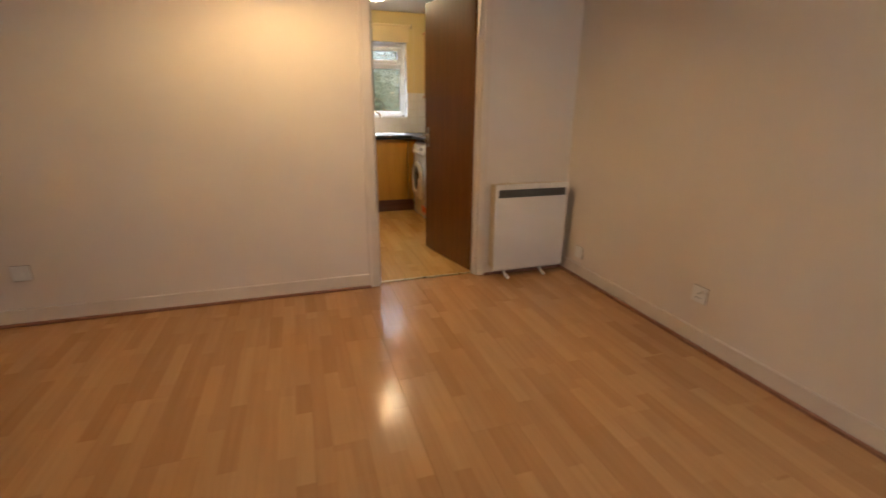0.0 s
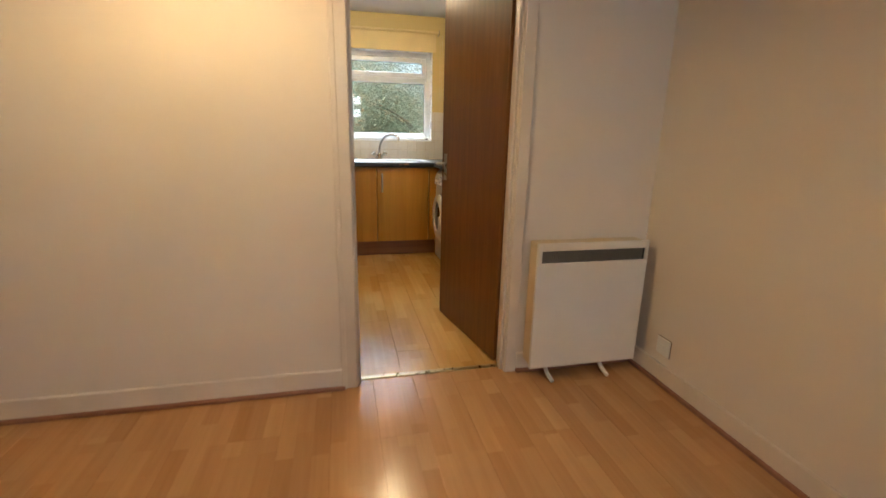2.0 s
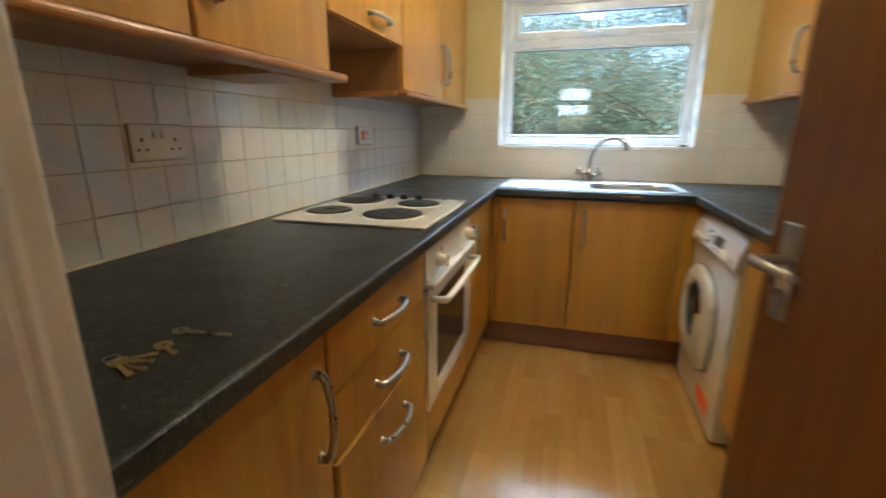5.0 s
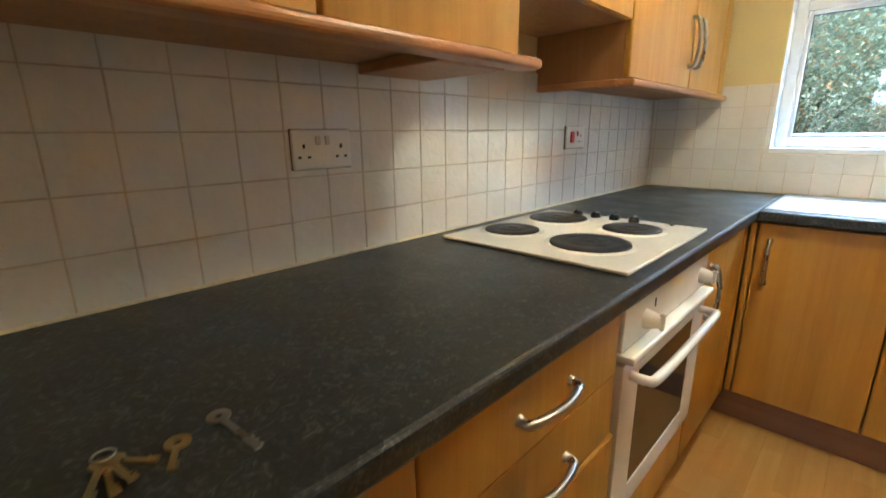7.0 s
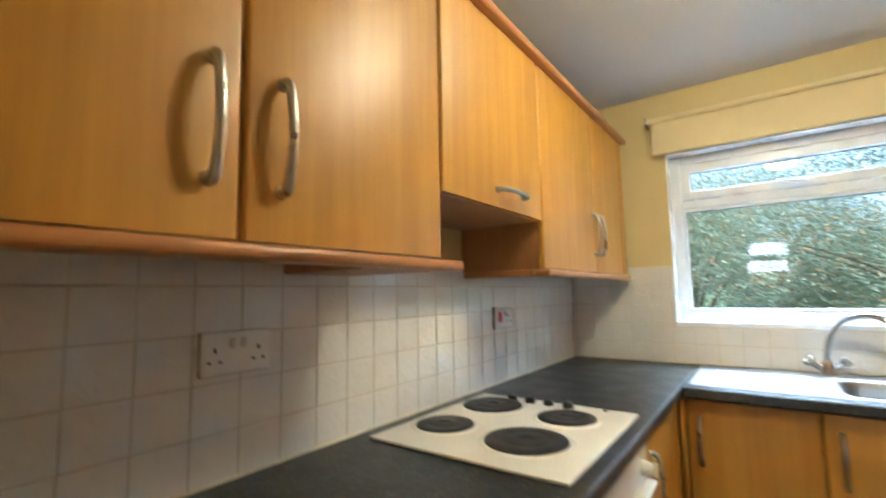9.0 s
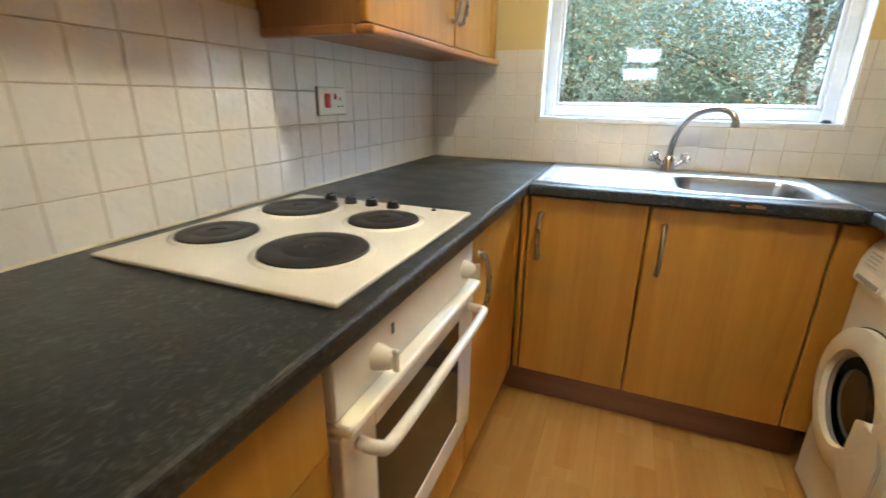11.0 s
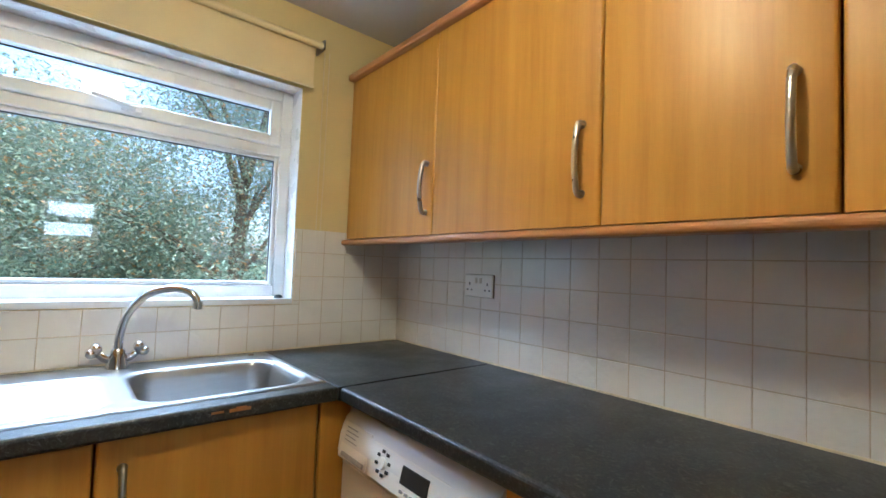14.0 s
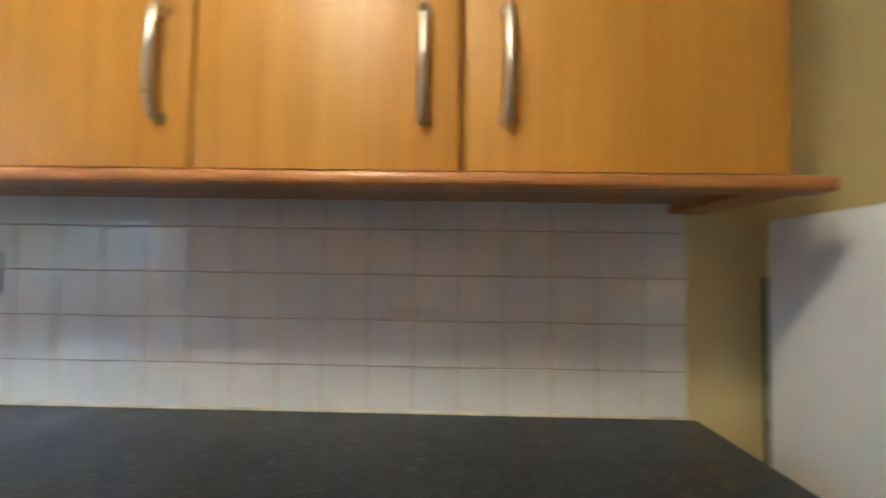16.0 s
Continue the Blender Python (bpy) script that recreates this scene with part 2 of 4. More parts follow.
GRILLE = surface("dark grille", (0.16, 0.15, 0.135), 0.45, vary=0.08)
BRASS = surface("worn brass", (0.62, 0.48, 0.24), 0.3, metal=1.0, vary=0.12, scale=30)
ORANGE = surface("orange label", (0.85, 0.14, 0.02), 0.4, vary=0.03)
RED = surface("red switch", (0.65, 0.04, 0.03), 0.35, vary=0.03)
BLIND = surface("cream blind cloth", (0.78, 0.64, 0.36), 0.85, vary=0.04, scale=6, grain=400, bump=0.4)
GREY = surface("grey print", (0.33, 0.33, 0.35), 0.5, vary=0.03)
WINDOWGLASS = glass_mat("window glass")
DOORGLASS = surface("smoked door glass", (0.035, 0.03, 0.026), 0.07, vary=0.2, scale=5, bump=0.0)
OUTWALL = surface("outer brick face", (0.36, 0.22, 0.15), 0.85, vary=0.2, scale=9, grain=90, bump=0.5)
GRASS = surface("lawn", (0.07, 0.11, 0.035), 0.9, vary=0.3, scale=2, grain=60, bump=0.8)
BARK = surface("bark", (0.11, 0.085, 0.06), 0.9, vary=0.3, scale=8, grain=60, bump=0.8)
LEAF = leaf_mat()
SHADE = cloth_shade()
LAMP_K = glowing("kitchen lamp glow", (1.0, 0.83, 0.52), LAMP_KITCHEN)
LAMP_L = glowing("living lamp glow", (1.0, 0.72, 0.38), LAMP_LIVING)


# ---- mesh helpers ----
def add_box(bm, lo, hi):
    x0, y0, z0 = lo
    x1, y1, z1 = hi
    v = [bm.verts.new(p) for p in ((x0, y0, z0), (x1, y0, z0), (x1, y1, z0), (x0, y1, z0), (x0, y0, z1), (x1, y0, z1), (x1, y1, z1), (x0, y1, z1))]
    for f in ((0, 3, 2, 1), (4, 5, 6, 7), (0, 1, 5, 4), (1, 2, 6, 5), (2, 3, 7, 6), (3, 0, 4, 7)):
        bm.faces.new([v[i] for i in f])


def finish(bm, name, mat, parent=None, smooth=False):
    bmesh.ops.recalc_face_normals(bm, faces=bm.faces)
    me = bpy.data.meshes.new(name)
    bm.to_mesh(me)
    bm.free()
    me.materials.append(mat)
    if smooth:
        me.shade_smooth()
    ob = new(name, me)
    ob.parent = parent
    return ob


def boxes(name, mat, parts, parent=None, bevel=0.0, segments=1):
    bm = bmesh.new()
    for lo, hi in parts:
        add_box(bm, lo, hi)
    if bevel:
        bmesh.ops.bevel(bm, geom=bm.edges[:], offset=bevel, segments=segments, affect="EDGES", profile=0.5)
    return finish(bm, name, mat, parent)


def thing(name, m, label, category, group="", kind=""):
    e = new(name)
    e.empty_display_size = 0.05
    e.matrix_basis = m
    return tagged(e, label, category, group, kind)


def turned(name, mat, profile, parent=None, steps=28, m=None, smooth=True):
    """A turned shape: (radius, height) pairs about z, then moved by m."""
    bm = bmesh.new()
    rings = []
    for r, z in profile:
        rings.append([bm.verts.new((r * math.cos(a), r * math.sin(a), z)) for a in (2 * math.pi * k / steps for k in range(steps))] if r > 0 else [bm.verts.new((0, 0, z))])
    for a, b in zip(rings, rings[1:]):
        for k in range(steps):
            q = [a[k % len(a)], a[(k + 1) % len(a)], b[(k + 1) % len(b)], b[k % len(b)]]
            q = list(dict.fromkeys(q))
            if len(q) > 2:
                bm.faces.new(q)
    for end in (rings[0], rings[-1]):
        if len(end) > 2:
            bm.faces.new(end)
    if m:
        bmesh.ops.transform(bm, matrix=m, verts=bm.verts)
    ob = finish(bm, name, mat, parent, smooth)
    if smooth:
        ob.data.set_sharp_from_angle(angle=radians(40))
    return ob


def tube(name, mat, points, radii, parent=None, steps=10, flat=1.0):
    """A round or flattened bar swept through points, rounded by interpolation."""
    pts, rad = [], []
    n = len(points)
    for i in range(n - 1):
        p0, p1, p2, p3 = (Vector(points[max(0, min(n - 1, i + k))]) for k in (-1, 0, 1, 2))
        for s in range(5):
            u = s / 5
            pts.append(0.5 * (2 * p1 + (p2 - p0) * u + (2 * p0 - 5 * p1 + 4 * p2 - p3) * u * u + (3 * p1 - p0 - 3 * p2 + p3) * u ** 3))
            rad.append(radii[i] * (1 - u) + radii[i + 1] * u)
    pts.append(Vector(points[-1]))
    rad.append(radii[-1])
    bm = bmesh.new()
    rings, side = [], None
    for i, p in enumerate(pts):
        d = (pts[min(i + 1, len(pts) - 1)] - pts[max(i - 1, 0)]).normalized()
        if side is None:
            side = d.cross(Vector((0.31, 0.17, 0.93)) if abs(d.z) < 0.9 else Vector((1, 0, 0))).normalized()
        side = (side - d * side.dot(d)).normalized()
        up = d.cross(side)
        rings.append([bm.verts.new(p + rad[i] * (math.cos(a) * side + flat * math.sin(a) * up)) for a in (2 * math.pi * k / steps for k in range(steps))])
    for a, b in zip(rings, rings[1:]):
        for k in range(steps):
            bm.faces.new((a[k], a[(k + 1) % steps], b[(k + 1) % steps], b[k]))
    bm.faces.new(rings[0])
    bm.faces.new(rings[-1])
    return finish(bm, name, mat, parent, True)


def slab(name, mat, outline, y0, y1, parent=None, bevel=0.0, segments=2):
    """An outline in x and z, extruded from y0 to y1."""
    bm = bmesh.new()
    a = [bm.verts.new((x, y0, z)) for x, z in outline]
    b = [bm.verts.new((x, y1, z)) for x, z in outline]
    n = len(outline)
    bm.faces.new(a)
    bm.faces.new(b[::-1])
    for k in range(n):
        bm.faces.new((a[k], b[k], b[(k + 1) % n], a[(k + 1) % n]))
    if bevel:
        bmesh.ops.recalc_face_normals(bm, faces=bm.faces)
        bmesh.ops.bevel(bm, geom=[e for e in bm.edges if all(abs(v.co.y - y0) < 1e-6 for v in e.verts)], offset=bevel, segments=segments, affect="EDGES")
    return finish(bm, name, mat, parent)


def lettering(name, mat, text, size, m, parent):
    c = bpy.data.curves.new(name, "FONT")
    c.body, c.size, c.extrude, c.align_x = text, size, 0.0003, "CENTER"
    c.materials.append(mat)
    ob = new(name, c)
    ob.parent, ob.matrix_basis = parent, m
    return ob


def structure(ob, label, category):
    return tagged(ob, label, category, kind="structure")


# ---- plan ----
XR = 2.187         # inner face of the right-hand wall of the kitchen
XL = 2.215         # the same wall in the living room
YW = 3.0           # window wall
YD0, YD1 = 0.11, 0.21   # door wall, living and kitchen face
XK = -0.012        # left wall of the kitchen
DX0, DX1, DH = 0.745, 1.475, 2.02
ZC = 2.32
LX0, LY0 = -1.72, -4.3  # far corner of the living room
TOP = 0.91
WX0, WX1, WZ0, WZ1 = 0.529, 1.661, 1.108, 1.985

# ---- structure ----
structure(boxes("floor", PLINTH, [((LX0 - 0.1, LY0 - 0.1, -0.15), (XL + 0.1, YD1, -0.010)), ((-0.15, YD1, -0.15), (XL + 0.1, YW + 0.1, -0.010))]), "floor slab under beech-effect laminate boards", "floor")
structure(boxes("ceiling", CEIL, [((LX0 - 0.1, LY0 - 0.1, ZC), (XL + 0.1, YD1, ZC + 0.15)), ((-0.15, YD1, ZC), (XL + 0.1, YW + 0.25, ZC + 0.15))]), "white textured painted ceiling", "ceiling")
structure(boxes("wall_left", YELLOW, [((-0.15, YD1, -0.15), (XK, YW, ZC))]), "yellow painted kitchen wall above cream tiles", "wall")
structure(boxes("wall_right", YELLOW, [((XR, YD1, -0.15), (XR + 0.15, YW, ZC))]), "yellow painted kitchen wall above cream tiles", "wall")
structure(boxes("wall_window", YELLOW, [((-0.15, YW, -0.15), (WX0, YW + 0.25, ZC)), ((WX1, YW, -0.15), (XR + 0.15, YW + 0.25, ZC)), ((WX0, YW, -0.15), (WX1, YW + 0.25, WZ0)), ((WX0, YW, WZ1), (WX1, YW + 0.25, ZC))]), "yellow painted wall round the kitchen window", "wall")
structure(boxes("wall_door", PAINT, [((LX0 - 0.1, YD0, -0.15), (DX0 - 0.03, YD1 - 0.002, ZC)), ((DX1 + 0.03, YD0, -0.15), (XL + 0.1, YD1 - 0.002, ZC)), ((DX0 - 0.03, YD0, DH + 0.03), (DX1 + 0.03, YD1 - 0.002, ZC))]), "magnolia painted wall between living room and kitchen", "wall")
structure(boxes("wall_nib", YELLOW, [((XK, YD1, -0.15), (0.655, 0.282, ZC))]), "yellow painted nib wall beside the kitchen doorway", "wall")
structure(boxes("wall_living_right", PAINT, [((XL, LY0, -0.15), (XL + 0.12, YD0, ZC))]), "magnolia painted living room wall", "wall")
structure(boxes("wall_living_left", PAINT, [((LX0 - 0.12, LY0, -0.15), (LX0, YD0, ZC))]), "magnolia painted living room wall", "wall")
BX0, BX1, BZ0, BZ1 = 0.60, 1.40, 0.95, 2.2   # living room window behind the walk
structure(boxes("wall_back", PAINT, [((LX0 - 0.1, LY0 - 0.2, -0.15), (BX0, LY0, ZC)), ((BX1, LY0 - 0.2, -0.15), (XL + 0.1, LY0, ZC)), ((BX0, LY0 - 0.2, -0.15), (BX1, LY0, BZ0)), ((BX0, LY0 - 0.2, BZ1), (BX1, LY0, ZC))]), "magnolia painted wall round the living room window", "wall")


def skirting(name, a, b, face):
    """A painted skirting with a stained bead along the floor; a and b in plan, face: its inward normal."""
    a, b, f = Vector(a), Vector(b), Vector(face)
    def strip(nm, mat, t, z0, z1, bev):
        lo = Vector((min(a.x, b.x, a.x + f.x * t, b.x + f.x * t), min(a.y, b.y, a.y + f.y * t, b.y + f.y * t), z0))
        hi = Vector((max(a.x, b.x, a.x + f.x * t, b.x + f.x * t), max(a.y, b.y, a.y + f.y * t, b.y + f.y * t), z1))
        return boxes(nm, mat, [(lo, hi)], None, bev, 2)
    s = structure(strip("baseboard", GLOSS, 0.016, 0.0, 0.10, 0.005), "cream painted skirting board along the wall", "skirting")
    q = strip("beading", BEAD, 0.034, 0.0, 0.018, 0.006)
    q.parent = s


skirting("a", (LX0 + 0.04, YD0, 0), (DX0 - 0.062, YD0, 0), (0, -1, 0))
skirting("b", (DX1 + 0.062, YD0, 0), (XL - 0.036, YD0, 0), (0, -1, 0))
skirting("c", (XL, LY0, 0), (XL, YD0, 0), (-1, 0, 0))
skirting("d", (LX0, LY0, 0), (LX0, YD0, 0), (1, 0, 0))

# door lining, stops and architraves
AW = 0.058
frame_door = structure(thing("door_1", Matrix.Identity(4), "cream painted doorway frame with moulded architraves", "door frame"), "cream painted doorway frame with moulded architraves", "door frame")
boxes("lining", GLOSS, [((DX0 - 0.03, YD0 - 0.004, 0), (DX0, YD1 + 0.004, DH)), ((DX1, YD0 - 0.004, 0), (DX1 + 0.03, YD1 + 0.004, DH)), ((DX0 - 0.03, YD0 - 0.004, DH), (DX1 + 0.03, YD1 + 0.004, DH + 0.03))], frame_door, 0.002)
boxes("stop", GLOSS, [((DX0, YD0 + 0.02, 0), (DX0 + 0.012, YD1 - 0.042, DH)), ((DX1 - 0.012, YD0 + 0.02, 0), (DX1, YD1 - 0.042, DH))], frame_door, 0.002)
for y0, y1 in ((YD0 - 0.016, YD0), (YD1 + 0.001, YD1 + 0.017)):
    boxes("architrave", GLOSS, [((DX0 - AW - 0.004, y0, 0), (DX0 - 0.004, y1, DH + AW)), ((DX1 + 0.004, y0, 0), (DX1 + AW + 0.004, y1, DH + AW)), ((DX0 - AW, y0, DH + 0.004), (DX1 + AW, y1 - 0.002, DH + AW + 0.004))], frame_door, 0.005, 2)
boxes("architrave", GLOSS, [((DX0 - AW - 0.018, y0 - 0.003, 0), (DX0 - AW + 0.006, y1 - 0.002, DH + AW + 0.012)) for y0, y1 in ((YD0 - 0.016, YD0),)], frame_door, 0.004, 2)
boxes("architrave", GLOSS, [((0.640, 0.262, 0), (0.664, 0.290, DH))], frame_door, 0.004, 2)
boxes("threshold", BRASS, [((DX0, 0.155, 0.0), (DX1, 0.185, 0.005))], frame_door, 0.002)


def hinged_door(label, m, width):
    """A flush door leaf: hinge line on local z, leaf along local x, thickness towards +y."""
    d = thing("door_leaf", m, label, "door")
    boxes("leaf", SAPELE, [((0.004, 0, 0.008), (width, 0.04, DH - 0.03))], d, 0.002)
    for s in (-1, 1):
        y = -0.004 if s < 0 else 0.044
        plate = boxes("lever_handle", NICKEL, [((width - 0.072, min(y, y - s * 0.006), 0.90), (width - 0.03, max(y, y - s * 0.006), 1.06))], d, 0.003)
        tube("lever", NICKEL, [(width - 0.05, y, 1.0), (width - 0.05, y + s * 0.045, 1.0), (width - 0.07, y + s * 0.052, 1.0), (width - 0.15, y + s * 0.05, 0.998)], [0.009, 0.009, 0.009, 0.008], plate)
    for z in (0.22, 1.0, 1.74):
        boxes("hinge", BLACK, [((-0.012, -0.006, z - 0.05), (0.03, 0.002, z + 0.05))], d, 0.002)
    return d


hinged_door("dark sapele flush door standing open into the kitchen", pose(1.460, 0.205, 0, 0, 0, 90 + 10.8) @ Matrix.Translation((0, -0.038, 0)), 0.74)
hinged_door("dark sapele door standing ajar by the wall", pose(-1.675, -0.985, 0, 0, 0, 79), 0.74)


# ---- windows ----
def window(name, m, w, h, label, transom=None, depth=0.06):
    """A plastic window in an opening w by h: local x across, y outwards, z up."""
    e = structure(thing(name, m, label, "window"), label, "window")
    f = 0.045
    def rim(nm, x0, x1, z0, z1, t, y0, y1, bev):
        o = boxes(nm, UPVC, [((x0, y0, z0), (x0 + t, y1, z1)), ((x1 - t, y0, z0), (x1, y1, z1)), ((x0 + t, y0, z0), (x1 - t, y1, z0 + t)), ((x0 + t, y0, z1 - t), (x1 - t, y1, z1))], e, bev, 2)
        return o
    def pane(x0, x1, z0, z1):
        p = boxes("pane", WINDOWGLASS, [((x0, depth * 0.5 - 0.003, z0), (x1, depth * 0.5 + 0.003, z1))], e)
        p.visible_shadow = False
        boxes("gasket", BLACK, [((x0 - 0.002, depth * 0.5 - 0.012, z1 - 0.004), (x1 + 0.002, depth * 0.5 - 0.004, z1)), ((x0, depth * 0.5 - 0.012, z0), (x0 + 0.003, depth * 0.5 - 0.004, z1 - 0.004)), ((x1 - 0.003, depth * 0.5 - 0.012, z0), (x1, depth * 0.5 - 0.004, z1 - 0.004))], e)
    rim("frame", 0, w, 0, h, f, 0, depth, 0.005)
    if transom is None:
        boxes("mullion", UPVC, [((w / 2 - 0.03, 0.001, f), (w / 2 + 0.03, depth, h - f))], e, 0.005)
        for a, b in ((f, w / 2 - 0.03), (w / 2 + 0.03, w - f)):
            rim("sash", a, b, f, h - f, 0.03, 0.008, depth - 0.01, 0.004)
            pane(a + 0.03, b - 0.03, f + 0.03, h - f - 0.03)
        return e
    boxes("transom", UPVC, [((f, 0.001, transom - 0.02), (w - f, depth, transom + 0.02))], e, 0.004, 2)
    rim("bead", f, w - f, f, transom - 0.02, 0.018, 0.010, depth - 0.015, 0.006)
    pane(f + 0.018, w - f - 0.018, f + 0.018, transom - 0.038)
    rim("sash", f + 0.004, w - f - 0.004, transom + 0.022, h - f - 0.004, 0.045, -0.012, depth - 0.02, 0.008)
    pane(f + 0.049, w - f - 0.049, transom + 0.067, h - f - 0.049)
    hd = boxes("handle", UPVC, [((w / 2 - 0.03, -0.024, transom + 0.032), (w / 2 + 0.03, -0.012, transom + 0.054))], e, 0.004, 2)
    tube("lever", UPVC, [(w / 2 + 0.005, -0.026, transom + 0.042), (w / 2 - 0.02, -0.04, transom + 0.045), (w / 2 - 0.11, -0.042, transom + 0.062)], [0.008, 0.008, 0.006], hd)
    return e


window("window_1", pose(WX0 + 0.004, YW + 0.085, WZ0 + 0.008), WX1 - WX0 - 0.008, WZ1 - WZ0 - 0.012, "white plastic kitchen window with a top-hung vent light", 0.605)
structure(boxes("window_reveal", UPVC, [((WX0 - 0.001, YW - 0.004, WZ0 - 0.016), (WX1 + 0.001, YW + 0.09, WZ0 + 0.006)), ((WX0, YW - 0.001, WZ0 + 0.006), (WX0 + 0.004, YW + 0.25, WZ1)), ((WX1 - 0.004, YW - 0.001, WZ0 + 0.006), (WX1, YW + 0.25, WZ1)), ((WX0 + 0.004, YW - 0.001, WZ1 - 0.004), (WX1 - 0.004, YW + 0.25, WZ1))], None, 0.001), "white lined window reveal and sill", "window reveal")
window("window_2", pose(BX0, LY0 - 0.1, BZ0), BX1 - BX0, BZ1 - BZ0, "white plastic living room window", 0.86)
tagged(turned("rubber_stop", BLACK, [(0.0, 0.014), (0.012, 0.012), (0.018, 0.004), (0.018, 0)], None, 16, pose(WX1 - 0.045, YW + 0.03, WZ0 + 0.006)), "small black rubber stopper on the window sill", "stopper")

# roller blind
bl = thing("roller_blind", pose(0.46, YW - 0.06, 2.16), "cream roller blind wound up above the window with a bead chain", "blind")
turned("tube", BLIND, [(0.014, 0.0), (0.014, 1.25)], bl, 20, pose(0, 0, 0, 0, 90, 0))
boxes("cloth", BLIND, [((0.02, 0.012, -0.165), (1.225, 0.0145, 0.005)), ((0.02, 0.009, -0.18), (1.225, 0.0175, -0.165))], bl, 0.0008)
for x in (-0.006, 1.25):
    boxes("bracket", NICKEL, [((x, -0.02, -0.022), (x + 0.006, 0.06, 0.022))], bl, 0.002)
bm = bmesh.new()
for k in range(88):
    for dx in (0.0, 0.022):
        bmesh.ops.create_icosphere(bm, subdivisions=1, radius=0.0024, matrix=Matrix.Translation((1.268 + dx * (1 - (k / 88) ** 6), 0.012, -0.02 - k * 0.0115)))
finish(bm, "bead_chain", WHITEPL, bl, True)

# ---- kitchen units ----
def bow_handle(parent, x, z0, z1, y=0.0, across=False):
    """A satin bow handle on a front whose face is at local y; upright, or lying along x."""
    n = 0.028
    pts = [(0.0, 0.0), (0.0, n * 0.55), (0.14, n * 0.9), (0.5, n * 1.15), (0.86, n * 0.9), (1.0, n * 0.55), (1.0, 0.0)]
    span = z1 - z0
    if across:
        path = [(x + span * u - span / 2, y - d, z0) for u, d in pts]
    else:
        path = [(x, y - d, z0 + span * u) for u, d in pts]
    h = tube("handle", NICKEL, path, [0.008, 0.008, 0.0075, 0.007, 0.0075, 0.008, 0.008], parent, 10)
    for k in (0, -1):
        p = path[k]
        r = turned("rose", NICKEL, [(0.0, 0.006), (0.008, 0.006), (0.0105, 0.0), (0.0, 0.0)], h, 14, pose(p[0], p[1], p[2], 90, 0, 0))
    return h


def front(parent, name, x0, x1, z0, z1):
    """A wrapped front with rounded upright edges, its face at local y = 0."""
    bm = bmesh.new()
    add_box(bm, (x0 + 0.0008, 0, z0), (x1 - 0.0008, 0.018, z1))
    r = min(0.0085, (x1 - x0) * 0.3)
    bmesh.ops.bevel(bm, geom=[e for e in bm.edges if all(v.co.y < 0.001 for v in e.verts) and abs(e.verts[0].co.z - e.verts[1].co.z) > 0.01], offset=r, segments=4, affect="EDGES", profile=0.5)
    o = finish(bm, name, BEECH, parent, True)
    o.data.set_sharp_from_angle(angle=radians(40))
    return o


def base_unit(m, label, w, doors, top=0.868, deep=0.54, drawers=False, body_top=None):
    u = thing("base_cabinet", m, label, "kitchen cabinet", "kitchen base cabinets")
    t = 0.018
    bt = body_top or top
    boxes("body", CARCASS, [((0, 0.02, 0.15), (t, deep, bt)), ((w - t, 0.02, 0.15), (w, deep, bt)), ((t, 0.02, 0.15), (w - t, deep, 0.15 + t)), ((t, deep - t, 0.15 + t), (w - t, deep, bt)), ((t, 0.021, bt - 0.03), (w - t, 0.06, bt))], u)
    for x0, x1, hx in doors:
        d = front(u, "door", x0, x1, 0.152, 0.862)
        if hx is not None:
            bow_handle(d, hx, 0.635, 0.80)
    if drawers:
        for z0, z1, hz in ((0.724, 0.862, 0.792), (0.583, 0.721, 0.640), (0.152, 0.580, 0.490)):
            d = front(u, "drawer_front", 0, w, z0, z1)
            bow_handle(d, w / 2, hz, hz + 0.15, 0, True)
            if z0 < 0.2:
                d.location.y = -0.008
    return u


LF, SF, RF = 0.598, 2.412, 1.598     # faces of the left, sink and right-hand fronts
left = lambda y: pose(LF, y, 0, 0, 0, 90)
right = lambda y: pose(RF, y, 0, 0, 0, -90)
base_unit(left(0.288), "beech-effect base cabinet with one door and bow handle", 0.417, [(0, 0.417, 0.375)])
base_unit(left(0.706), "beech-effect drawer cabinet with three drawers", 0.543, [], drawers=True)
base_unit(left(1.842), "beech-effect corner base cabinet beside the oven", 0.568, [(0, 0.50, 0.065), (0.503, 0.568, None)])
base_unit(pose(0.600, SF, 0), "beech-effect sink cabinet with two doors", 0.925, [(0.0, 0.024, None), (0.027, 0.421, 0.070), (0.424, 0.922, 0.472)], body_top=0.72)
tagged(boxes("filler_panel", BEECH, [((1.527, SF, 0.152), (1.625, SF + 0.018, 0.862))], None, 0.003), "narrow beech-effect filler panel beside the sink cabinet", "panel", kind="structure")
base_unit(right(1.785), "beech-effect base cabinet with two doors", 0.92, [(0, 0.405, 0.362), (0.408, 0.92, 0.465)])
structure(boxes("plinth", PLINTH, [((0.53, 0.288, 0), (0.545, 2.50, 0.148)), ((0.545, 2.478, 0), (1.60, 2.493, 0.148)), ((1.645, 0.87, 0), (1.66, 1.785, 0.148))], None, 0.001), "brown wood-effect plinth under the base cabinets", "plinth")
structure(boxes("end_panel", BEECH, [((RF, 0.848, 0), (XR, 0.864, 0.868))], None, 0.001), "beech-effect end panel of the base cabinets", "panel")

